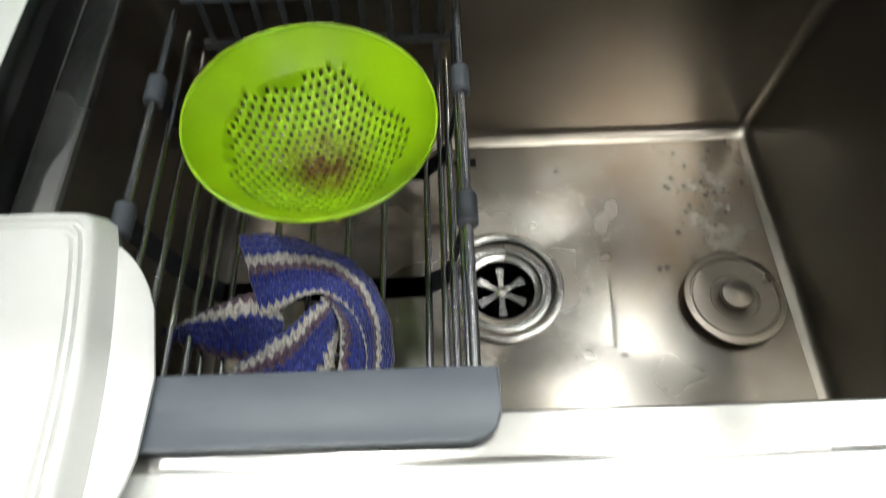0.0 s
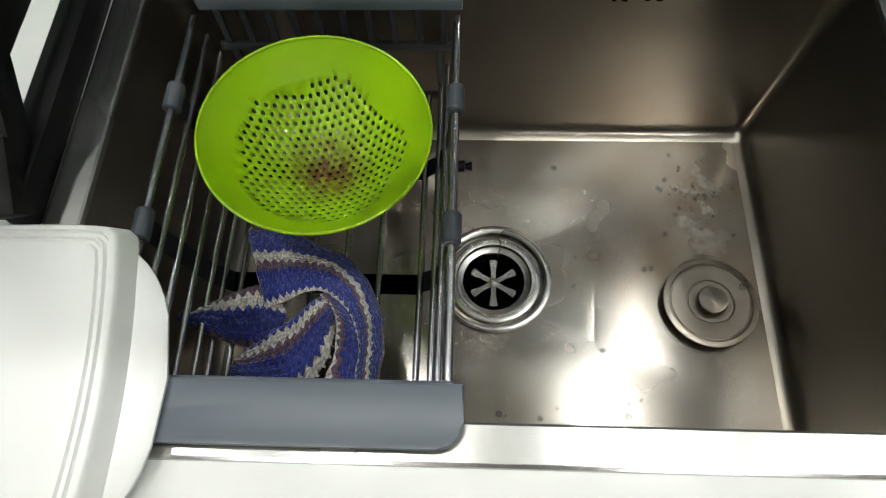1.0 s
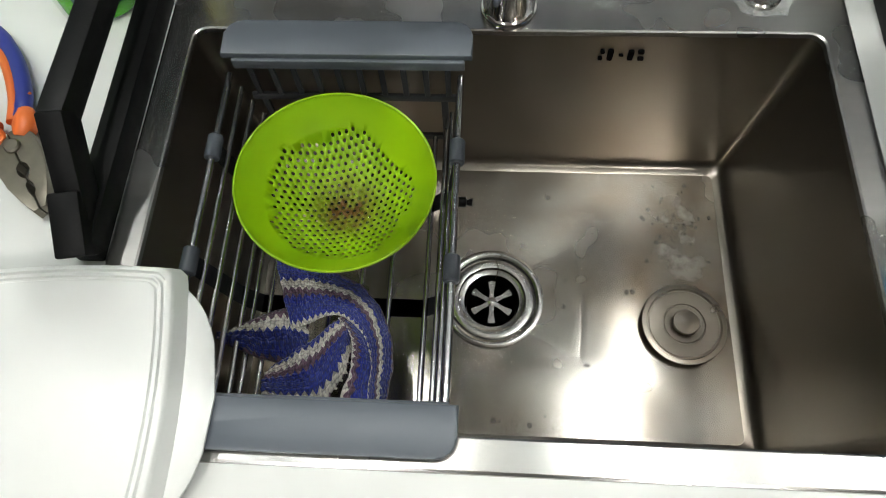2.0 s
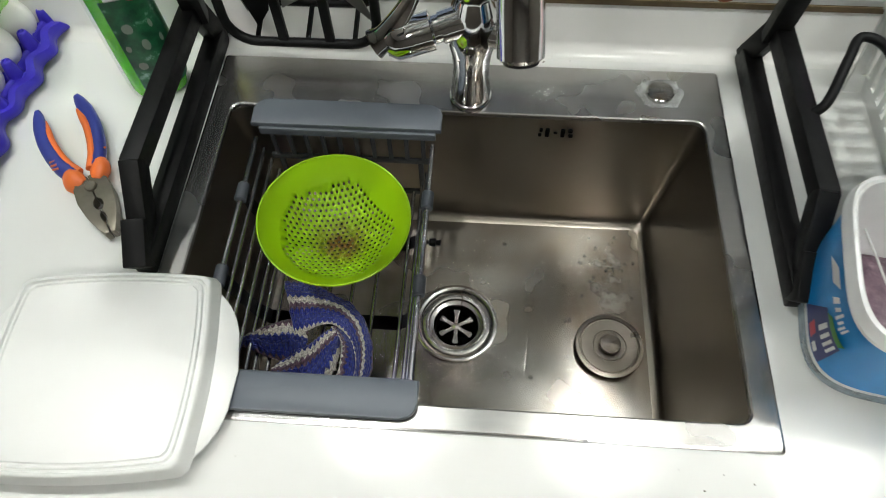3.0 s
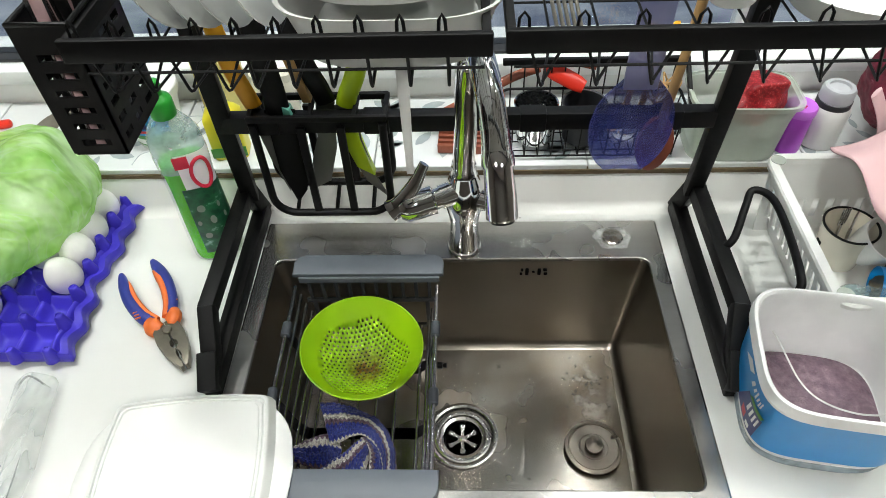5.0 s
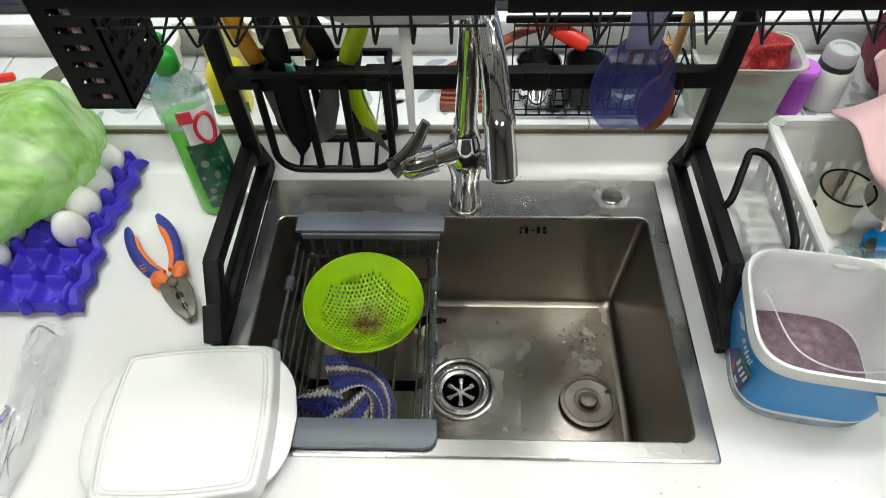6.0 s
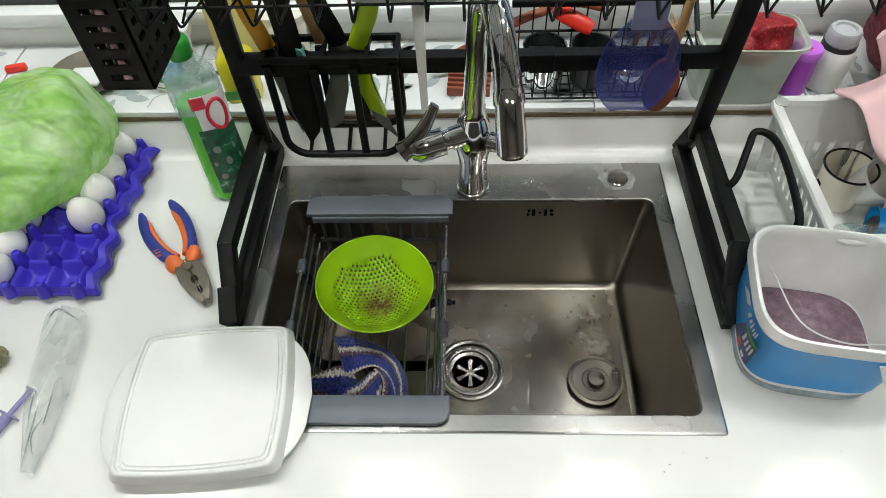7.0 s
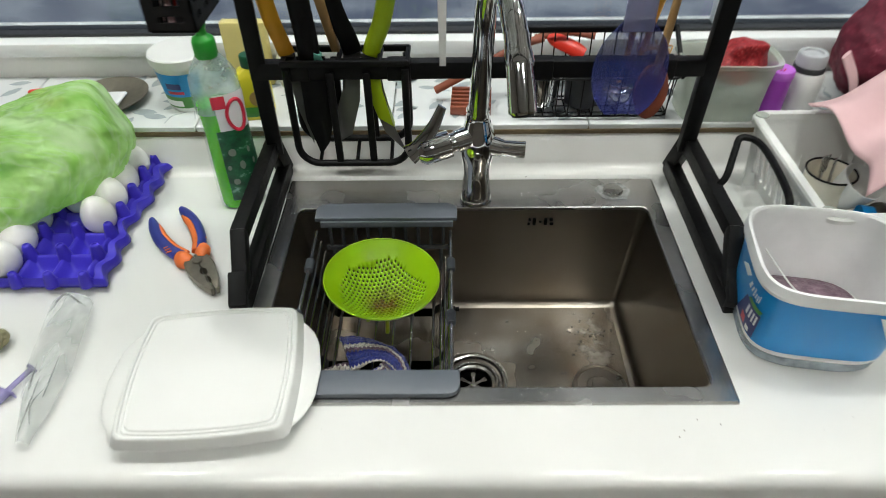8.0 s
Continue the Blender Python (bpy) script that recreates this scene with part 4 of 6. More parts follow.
# shelf
part("front_rail", box(-0.258, 0.027, 0.122, 0.128, 1.352 - TOP, 1.369 - TOP, 0.0015), M_BLACK, rack)
part("front_rail", box(0.035, 0.470, 0.123, 0.129, 1.353 - TOP, 1.370 - TOP, 0.0015), M_BLACK, rack)
part("back_rail", box(-0.258, 0.470, 0.395, 0.402, 1.352 - TOP, 1.368 - TOP, 0.0015), M_BLACK, rack)
for x in (-0.255, 0.023, 0.039, 0.466):
    part("side_rail", box(x - 0.003, x + 0.003, 0.128, 0.400, 1.354 - TOP, 1.367 - TOP, 0.001), M_BLACK, rack)
for xt in (0.313, -0.250):
    part("shelf_bracket", bar(P(xt, 0.300, 1.344), P(xt, 0.398, 1.344), 0.014, 0.014), M_BLACK, rack)
for x0, n, step in ((-0.252, 10, 0.0270), (0.042, 11, 0.0380)):
    for k in range(n):
        x = x0 + k * step
        if n == 10 and k > 3:
            prong = [P(x, 0.132, 1.356), P(x + 0.001, 0.131, 1.374), P(x + 0.003, 0.131, 1.378), P(x + 0.005, 0.131, 1.374), P(x + 0.006, 0.132, 1.356), P(x + 0.0065, 0.133, 1.327), P(x + 0.0065, 0.136, 1.3225), P(x + 0.0065, 0.200, 1.3205), P(x + 0.0065, 0.392, 1.3205), P(x + 0.0065, 0.398, 1.352)]
            part("shelf_wire", tube(prong, 0.0013, 6), M_BLACK, rack)
            continue
        wire = [P(x, 0.132, 1.356), P(x + step * 0.04, 0.132, 1.374), P(x + step * 0.12, 0.132, 1.378), P(x + step * 0.20, 0.132, 1.374), P(x + step * 0.24, 0.132, 1.356), P(x + step * 0.47, 0.133, 1.325), P(x + step * 0.5, 0.1335, 1.3225), P(x + step * 0.53, 0.136, 1.3215), P(x + step * 0.84, 0.200, 1.3205), P(x + step * 0.84, 0.392, 1.3205), P(x + step * 0.84, 0.398, 1.352)]
        part("shelf_wire", tube(wire, 0.0011, 6), M_BLACK, rack)
        part("shelf_wire", tube([P(x + step * 0.53, 0.1365, 1.3235), P(x + step * 1.0, 0.150, 1.352)], 0.0011, 6), M_BLACK, rack)
for x0, x1 in ((-0.254, 0.022), (0.042, 0.464)):
    for y, z in ((0.1365, 1.3360), (0.200, 1.3185), (0.260, 1.3185), (0.330, 1.3185)):
        part("long_wire", tube([P(x0, y, z), P(x1, y, z)], 0.0011, 6), M_BLACK, rack)

# knife holder hung from the crossbar
cage = thing("knife_holder", (0, 0, TOP), "black slotted knife holder hung on the rack's crossbar", "knife holder")
def loop_frame(y, x0, x1, z0, z1, r=0.030):
    pts = [(x0, z1)]
    for cx, a0 in ((x0 + r, 180), (x1 - r, 270)):
        pts += [(cx + r * math.cos(radians(a0 + 15 * k)), z0 + r + r * math.sin(radians(a0 + 15 * k))) for k in range(7)]
    return [P(x, y, z) for x, z in pts + [(x1, z1)]]


for y, z0 in ((0.3865, 0.957), (0.4340, 0.970)):
    part("frame", tube(loop_frame(y, -0.2500, -0.0915, z0, 1.105), 0.0052, 12), M_BLACK, cage)
    for x in (-0.192, -0.143):
        part("upright_bar", box(x - 0.005, x + 0.005, y - 0.003, y + 0.003, z0 - TOP, 1.100 - TOP, 0.001), M_BLACK, cage)
for y in (0.3865, 0.4340):
    part("top_bar", box(-0.2550, -0.0865, y - 0.003, y + 0.003, 1.108 - TOP, 1.1165 - TOP, 0.001), M_BLACK, cage)
for x in (-0.2535, -0.180, -0.125, -0.0880):
    part("top_link", box(x - 0.003, x + 0.003, 0.384, 0.4365, 1.110 - TOP, 1.1155 - TOP, 0.001), M_BLACK, cage)
for x in (-0.222, -0.168, -0.118):
    part("floor_bar", tube([P(x, 0.3865, 0.957), P(x, 0.434, 0.970)], 0.0028, 8), M_BLACK, cage)


def knife(name, label, handle_line, handle_r, handle_mat, blade_outline, blade_mat, y, extra=None):
    ob = thing(name, (0, y, TOP), label, "knife", "knives in the holder")
    part("handle", tube(glide([(x, 0, z - TOP) for x, z in handle_line], 6), handle_r, 14, flat=0.55, up=(0, 1, 0)), handle_mat, ob)
    part("blade", upright(plate([(x, z - TOP) for x, z in blade_outline], -0.0008, 0.0008, 0.0003)), blade_mat, ob)
    if extra:
        part("cheek", upright(plate([(x, z - TOP) for x, z in extra[0]], -0.0075, 0.0075, 0.001)), extra[1], ob)
    return ob


knife("knife", "kitchen knife with a bright yellow handle standing in the black holder", [(-0.250, 1.116), (-0.255, 1.135), (-0.263, 1.165), (-0.268, 1.200), (-0.272, 1.235)], 0.0115, M_YELLOW, [(-0.260, 1.118), (-0.242, 1.118), (-0.228, 1.02), (-0.232, 0.975), (-0.246, 1.03)], M_BLADE, 0.410)
knife("knife", "kitchen knife with a black handle and broad black blade", [(-0.219, 1.112), (-0.219, 1.140), (-0.222, 1.180), (-0.225, 1.235)], 0.0150, M_BLACK, [(-0.236, 1.116), (-0.198, 1.116), (-0.196, 1.03), (-0.206, 0.985), (-0.222, 0.962), (-0.236, 1.02)], M_BLACK, 0.402, ([(-0.212, 1.109), (-0.201, 1.109), (-0.203, 1.119), (-0.211, 1.124)], M_TEAL))
knife("knife", "kitchen knife with a dark handle inlaid with pale wood", [(-0.163, 1.113), (-0.169, 1.135), (-0.180, 1.165), (-0.188, 1.200), (-0.192, 1.235)], 0.0130, M_BLACK, [(-0.176, 1.114), (-0.152, 1.114), (-0.160, 1.04), (-0.176, 0.985), (-0.198, 0.972), (-0.196, 1.02), (-0.182, 1.06)], M_BLADE, 0.421, ([(-0.190, 1.116), (-0.180, 1.116), (-0.192, 1.190), (-0.206, 1.190)], M_WOOD))
knife("knife", "paring knife with a lime green handle and green-tipped grey blade", [(-0.138, 1.113), (-0.132, 1.130), (-0.121, 1.155), (-0.113, 1.185), (-0.108, 1.215)], 0.0120, M_LIME, [(-0.152, 1.114), (-0.128, 1.114), (-0.124, 1.06), (-0.112, 1.00), (-0.096, 0.958), (-0.126, 0.992), (-0.142, 1.04)], M_BLADE, 0.413, ([(-0.150, 1.102), (-0.128, 1.102), (-0.126, 1.060), (-0.112, 1.005), (-0.134, 1.02), (-0.146, 1.06)], M_LIME))

# cutlery caddy on the shelf's end
caddy = thing("cutlery_caddy", (0, 0, TOP), "black perforated plastic cutlery caddy hung on the rack's end", "cutlery caddy")
cx0, cx1, cy0, cy1, cz0, cz1 = -0.2990, -0.2570, 0.1430, 0.2180, 1.2600 - TOP, 1.3700 - TOP


def slotted(u0, u1, z0, z1, rows, cols, margin):
    """A thin panel in x and z with a grid of slots cut through it."""
    bm = bmesh.new()
    us, zs = [u0], [z0]
    for c in range(cols):
        w = (u1 - u0 - margin) / cols
        us += [u0 + margin + c * w + 0.1 * w, u0 + c * w + w * 0.9]
    for r in range(rows):
        h = (z1 - z0 - 0.022) / rows
        zs += [z0 + 0.008 + r * h, z0 + 0.008 + r * h + h * 0.40]
    us.append(u1), zs.append(z1)
    vs = [[bm.verts.new((u, 0, z)) for z in zs] for u in us]
    for i in range(len(us) - 1):
        for j in range(len(zs) - 1):
            if not (i % 2 == 1 and j % 2 == 1):
                bm.faces.new((vs[i][j], vs[i + 1][j], vs[i + 1][j + 1], vs[i][j + 1]))
    bm.normal_update()
    bmesh.ops.solidify(bm, geom=bm.faces[:], thickness=0.0018)
    return bm


for y in (cy0, cy1):
    wall = slotted(cx0, cx1, cz0, cz1, 6, 1, 0.006)
    wall.transform(Matrix.Translation((0, y, 0)))
    part("end_panel", wall, M_CADDY, caddy, smooth=0)
for x in (cx0, cx1):
    wall = slotted(cy0, cy1, cz0, cz1, 6, 3, 0.006)
    wall.transform(Matrix.Translation((x, 0, 0)) @ Matrix.Rotation(radians(90), 4, "Z"))
    part("side_panel", wall, M_CADDY, caddy, smooth=0)
part("base", box(cx0, cx1, cy0, cy1, cz0 - 0.001, cz0 + 0.001), M_CADDY, caddy)
part("top_rim", tube([(x, y, z) for x, y, z in ((cx0, cy0, cz1), (cx1, cy0, cz1), (cx1, cy1, cz1), (cx0, cy1, cz1))], 0.002, 8, closed=True), M_CADDY, caddy)
for k, (x, y, mat, lean) in enumerate(((-0.290, 0.158, M_ROD, 0.004), (-0.272, 0.166, M_ROD, -0.006), (-0.284, 0.186, M_PINK, 0.006), (-0.270, 0.196, M_ROD, 0.003), (-0.292, 0.200, M_RED, -0.004), (-0.280, 0.150, M_PINK, 0.003), (-0.296, 0.172, M_CLIP, 0.004), (-0.278, 0.176, M_BLACK, -0.002), (-0.264, 0.184, M_CLIP, 0.003), (-0.262, 0.158, M_BLACK, -0.004), (-0.288, 0.166, M_BAND, 0.002))):
    ob = thing("cutlery", (x, y, cz0 + TOP + 0.002), "pieces of cutlery standing in the black caddy", "cutlery", "cutlery in the caddy")
    part("handle", tube(glide([(0, 0, 0), (lean * 0.3, 0.002, 0.06), (lean, 0.004, 0.135)], 5), [0.0035, 0.0028, 0.0026, 0.0026, 0.0028, 0.003, 0.0034, 0.0038, 0.004, 0.004, 0.0036], 10, flat=0.5), mat, ob)

# blue ladle hooked on the shelf in front of the crossbar
ladle = thing("ladle", (0.2000, 0.3640, TOP), "large translucent blue plastic serving spoon hanging from the rack", "ladle")
spoon_rings = []
for t in range(13):
    q = t / 12
    z = 0.146 + 0.130 * q
    half = 0.0475 * math.sqrt(max(0.0, 1 - ((q - 0.47) / 0.53) ** 2)) if q < 0.62 else max(0.017, 0.0475 * math.sqrt(max(0.0, 1 - ((q - 0.47) / 0.53) ** 2)))
    spoon_rings.append((z, max(half, 0.004)))
bm = bmesh.new()
rows = []
for z, half in spoon_rings:
    rows.append([bm.verts.new((half * (2 * k / 14 - 1), 0.016 * (1 - (2 * k / 14 - 1) ** 2) * (half / 0.05) ** 2, z)) for k in range(15)])
for a, b in zip(rows, rows[1:]):
    for k in range(14):
        bm.faces.new((a[k], a[k + 1], b[k + 1], b[k]))
bm.normal_update()
bmesh.ops.solidify(bm, geom=bm.faces[:], thickness=0.002)
part("bowl", bm, M_LADLE, ladle, smooth=60)
part("handle", box(-0.0185, 0.0195, -0.002, 0.004, 0.262, 0.455, 0.0018), M_LADLEPALE, ladle, "lavender handle")
part("hook", tube(glide([P(0.0, 0.0, 1.350), P(0.0, -0.006, 1.366), P(0.0, -0.010, 1.352)], 5), 0.003, 10), M_LADLE, ladle)

brown = thing("wooden_spoon", (0.2440, 0.3840, TOP), "brown wooden spoon hanging behind the blue ladle", "spoon")
part("bowl", upright(plate([(0.022 * math.cos(2 * math.pi * k / 24) - 0.006, 0.170 + 0.040 * math.sin(2 * math.pi * k / 24)) for k in range(24)], -0.004, 0.004, 0.0015)), M_REDWOOD, brown)
part("handle", tube([(-0.004, 0, 0.195), (0.004, 0, 0.30), (0.010, 0, 0.43)], [0.006, 0.005, 0.006], 10), M_WOOD, brown)

# white strap hanging from the shelf
solid("white_strap", upright(plate([(-0.0032, -0.112), (0.0028, -0.112), (0.0052, 0.012), (-0.0052, 0.012)], -0.001, 0.001, 0.0004)), M_WHITE, (-0.0385, 0.1690, 1.3250), "narrow white plastic strap hanging from the rack shelf", "strap")

# dishes on the shelf
def dish(name, label, at, rx, ry, depth, category="bowl", power=2.6, tilt=(0, 0, 0), mat=None):
    rings = [oval(rx * 0.72, ry * 0.72, 0.0, power), oval(rx * 0.80, ry * 0.80, 0.003, power), oval(rx * 0.93, ry * 0.93, depth * 0.8, power), oval(rx, ry, depth, power), oval(rx * 1.01, ry * 1.01, depth + 0.002, power), oval(rx * 0.97, ry * 0.97, depth + 0.001, power), oval(rx * 0.90, ry * 0.90, depth * 0.8, power), oval(rx * 0.76, ry * 0.76, 0.005, power)]
    ob = solid(name, loft(rings), mat or M_WHITE, at, label, category)
    ob.matrix_basis = pose(*at, *tilt)
    return ob


dish("oval_dish", "white oblong serving dish drying on the rack shelf", (-0.044, 0.216, 1.3220), 0.084, 0.076, 0.046, "dish", 3.4)
dish("soup_bowl", "white bowl stacked on the serving dish", (-0.052, 0.230, 1.3640), 0.088, 0.080, 0.034, "bowl", 2.3)
for k, x in enumerate((-0.232, -0.210, -0.188, -0.162)):
    ob = solid("dinner_plate", lathe([(0.0003, 0.0), (0.05, 0.0), (0.055, 0.002), (0.085, 0.011), (0.0855, 0.0125), (0.083, 0.0125), (0.055, 0.0045), (0.0003, 0.0035)], 48), M_WHITE, (x, 0.29, 1.43), "white plate standing on edge in the rack shelf", "plate", "plates on the rack")
    ob.matrix_basis = pose(x, 0.240, 1.4060, 0, 80, 0)
dish("side_dish", "shallow white dish lying on the rack shelf", (0.335, 0.245, 1.3220), 0.088, 0.080, 0.026, "dish", 2.4)
dish("soap_dish", "small white dish lying on the rack shelf", (0.222, 0.265, 1.3220), 0.024, 0.040, 0.016, "dish", 3)
whisk = thing("fork_bundle", (0.0880, 0.215, 1.3220), "small bundle of dark forks lying on the rack shelf", "forks")
for k in range(5):
    part("tine", tube([((k - 2) * 0.0045, -0.03, 0.004), ((k - 2) * 0.005, 0.05, 0.006 + 0.001 * (k % 2))], 0.0016, 8), M_JAW, whisk)

# black wire loop on the rack's right foot
hook = thing("wire_loop", (0, 0, TOP), "thick black coated wire loop clipped to the rack's foot", "wire loop")
part("loop", tube(glide([P(0.326, 0.300, 0.972), P(0.338, 0.306, 0.985), P(0.358, 0.345, 1.000), P(0.372, 0.368, 1.006), P(0.388, 0.352, 1.010), P(0.387, 0.300, 1.015), P(0.374, 0.215, 1.021), P(0.371, 0.200, 1.004), P(0.369, 0.195, 0.950)], 8), 0.0048, 12), M_BLACK, hook)


# ---- things on the worktop ----
# white lid over the sink's corner
lid = thing("container_lid", (-0.2935, 0.0300, TOP + 0.0120), "white plastic container lid with grooved top and grip ears", "lid", turn=4.5)


def lens(rx_mid, rx_end, ry, z, n=64):
    """A squarish outline whose two sides bulge into ears."""
    pts = []
    for i in range(n):
        a = 2 * math.pi * i / n
        c, s = math.cos(a), math.sin(a)
        x, y = math.copysign(abs(c) ** 0.5, c), math.copysign(abs(s) ** 0.42, s)
        pts.append(((rx_end + (rx_mid - rx_end) * (1 - y * y)) * x, ry * y, z))
    return pts


part("flange", loft([lens(0.1150, 0.090, 0.0900, 0.0), lens(0.1165, 0.091, 0.0912, 0.0015), lens(0.1165, 0.091, 0.0912, 0.0035), lens(0.1140, 0.089, 0.0895, 0.0050), lens(0.0970, 0.0870, 0.0880, 0.0056)]), M_WHITE, lid, "thin flange with bulging grip ears")
def bowed(hx, hy, z, n=120):
    """A square outline with tight corners and slightly bowed sides."""
    pts = []
    for i in range(n):
        a = 2 * math.pi * (i + 0.5) / n
        c, s = math.cos(a), math.sin(a)
        k = 1 / max(abs(c), abs(s))
        u, v = c * k, s * k
        soft = (abs(u) ** 34 + abs(v) ** 34) ** (-1 / 34)
        u, v = u * soft, v * soft
        pts.append((hx * u * (1 + 0.08 * (1 - v * v)), hy * v * (1 + 0.065 * (1 - u * u)), z))
    return pts


body = [bowed(hx * 0.95, hy * 0.965, z) for hx, hy, z in ((0.0940, 0.0905, 0.0046), (0.0932, 0.0898, 0.0070), (0.0892, 0.0872, 0.0148), (0.0882, 0.0864, 0.0172), (0.0868, 0.0850, 0.0182), (0.0846, 0.0834, 0.0183), (0.0836, 0.0824, 0.0156), (0.0824, 0.0812, 0.0156), (0.0815, 0.0803, 0.0178), (0.0806, 0.0794, 0.0178), (0.0796, 0.0784, 0.0160), (0.0784, 0.0772, 0.0160), (0.0774, 0.0762, 0.0178), (0.0300, 0.0290, 0.0182))]
part("body", loft(body, False, True), M_WHITE, lid)

# egg tray
PITCH = 0.045
EX, EY = -0.5215, 0.2030
tray = thing("egg_tray", (0, 0, TOP + 0.001), "violet-blue plastic egg tray, partly filled with white eggs", "egg tray")
TX0, TX1, TY0, TY1 = EX - 5.62 * PITCH, EX + 1.08 * PITCH, EY - 0.57 * PITCH, EY + 5.50 * PITCH
bm = bmesh.new()
STEP = PITCH / 20
nx, ny = round((TX1 - TX0) / STEP), round((TY1 - TY0) / STEP)
rows = []
for i in range(nx + 1):
    row = []
    for j in range(ny + 1):
        x, y = TX0 + i * STEP, TY0 + j * STEP
        u, v = (x - EX) / PITCH, (y - EY) / PITCH
        du, dv = abs(u - round(u)), abs(v - round(v))
        pu, pv = 0.5 - du, 0.5 - dv
        wall = max(math.cos(math.pi * pu) ** 6, math.cos(math.pi * pv) ** 6)
        z = 0.004 + 0.017 * wall
        d = math.hypot(pu, pv)
        if u > 0.72:
            z = 0.0205 + 0.002 * math.cos(2 * math.pi * v) if u < 0.98 else 0.0205 - (u - 0.98) * 0.12
        edge = min(y - TY0, TY1 - y, x - TX0)
        if edge < 0.004:
            z = min(z, 0.008 + edge * 2.2)
        notch = 0.010 * max(0.0, 1 - abs(v - 2.2) / 0.9) if u > 0.2 else 0.0
        notch += 0.0035 * (1 + math.cos(2 * math.pi * v)) if u > 0.2 else 0.0
        row.append(bm.verts.new((x - notch * max(0.0, (u - 0.2) / 0.78), y, z)))
    rows.append(row)
for a, b in zip(rows, rows[1:]):
    for j in range(ny):
        bm.faces.new((a[j], a[j + 1], b[j + 1], b[j]))
cells = part("base", bm, M_TRAY, tray, smooth=50)
skin = cells.modifiers.new("skin", "SOLIDIFY")
skin.thickness, skin.offset = 0.0012, -1.0

peg_data = None
for c in range(6):
    for r in range(7):
        if peg_data is None:
            peg = part("peg", lathe([(0.0105, 0.012), (0.0088, 0.022), (0.0060, 0.036), (0.0050, 0.0385), (0.0036, 0.0390), (0.0030, 0.0375)], 16), M_TRAY, tray, smooth=50)
            peg_data = peg.data
        else:
            peg = new("peg", peg_data)
            peg.parent = tray
        peg.location = (EX + (0.5 - c) * PITCH, EY + (r - 0.5) * PITCH, 0)
        if r in (0, 6):
            peg.scale = (0.9, 0.9, 0.8)
egg_ring = []
for k in range(21):
    a = math.pi * k / 20
    z = -math.cos(a)
    egg_ring.append((max(0.00005, 0.0222 * math.sin(a) * (1 - 0.13 * z)), 0.0285 * z))
egg_bm = lathe(egg_ring, 32)
egg = None
rng = random.Random(3)
for c, r in ((0, 2), (0, 3), (0, 4), (0, 5), (1, 3), (1, 4), (1, 5), (2, 0), (2, 1), (2, 2), (2, 3), (2, 4), (2, 5), (3, 0), (3, 1), (3, 2), (3, 3), (3, 4), (4, 1), (4, 2)):
    at = pose(EX - c * PITCH, EY + r * PITCH, TOP + 0.0375, rng.uniform(-9, 9), rng.uniform(-9, 9), rng.uniform(0, 360))
    if egg is None:
        egg = solid("egg", egg_bm, M_EGG, (0, 0, 0), "white egg sitting in the blue tray", "egg", "eggs in the tray", smooth=180)
        egg.matrix_basis = at
    else:
        copy_thing(egg, at)

# green bag on the eggs
bag = creased(0.132, 0.122, 0.056, 0.050, 5)
for v in bag.verts:
    v.co += Vector((0.008, 0.004, 0.024)) * max(0.0, v.co.normalized().dot(Vector((0.72, 0.35, 0.60)))) ** 6
    v.co += 0.0055 * v.co.normalized() * (1 - 2 * abs(noise.fractal(Vector((v.co.x * 9 + v.co.y * 6, v.co.y * 20 - v.co.x * 9, v.co.z * 9)), 1.2, 2.2, 2)))
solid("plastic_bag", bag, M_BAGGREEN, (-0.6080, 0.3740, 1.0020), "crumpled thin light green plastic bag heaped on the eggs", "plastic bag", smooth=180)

# dish soap bottle
soap = thing("dish_soap_bottle", (-0.3430, 0.3720, TOP), "clear dish soap bottle half full of green soap", "bottle", turn=18)
def bottle_ring(z, k, rx=0.0330, ry=0.0215):
    return oval(rx * k, ry * k, z, 2.5, 40)
outline = [(0.0, 0.88), (0.003, 0.97), (0.010, 1.0), (0.070, 0.99), (0.120, 0.95), (0.150, 0.97), (0.178, 1.0), (0.206, 0.94), (0.218, 0.78), (0.228, 0.58), (0.236, 0.42)]
part("body", loft([bottle_ring(z, k) for z, k in outline[:5] + [(0.157, 0.975)]], True, False), M_BOTTLE, soap, "clear plastic body")
part("shoulder", loft([bottle_ring(z, k) for z, k in [(0.157, 0.975)] + outline[6:]], False, True), M_PET, soap, "hazy empty shoulder")
inside = [(0.002, 0.84), (0.010, 0.90), (0.060, 0.89), (0.120, 0.85), (0.150, 0.87), (0.168, 0.89)]
part("soap", loft([bottle_ring(z, k) for z, k in inside]), M_SOAP, soap, "bright green liquid soap")
def sleeve(z0, z1, a0, a1, lift=1.012, n=18, rows=10):
    """A label that hugs the bottle between two angles."""
    zs, ks = [z for z, k in outline], [k for z, k in outline]
    grid = []
    for j in range(rows + 1):
        z = z0 + (z1 - z0) * j / rows
        k = float(np.interp(z, zs, ks)) * lift
        ring = []
        for i in range(n + 1):
            a = radians(a0 + (a1 - a0) * i / n)
            c, s = math.cos(a), math.sin(a)
            ring.append((0.0330 * k * math.copysign(abs(c) ** 0.8, c), 0.0215 * k * math.copysign(abs(s) ** 0.8, s), z))
        grid.append(ring)
    return loft(grid, closed=False)
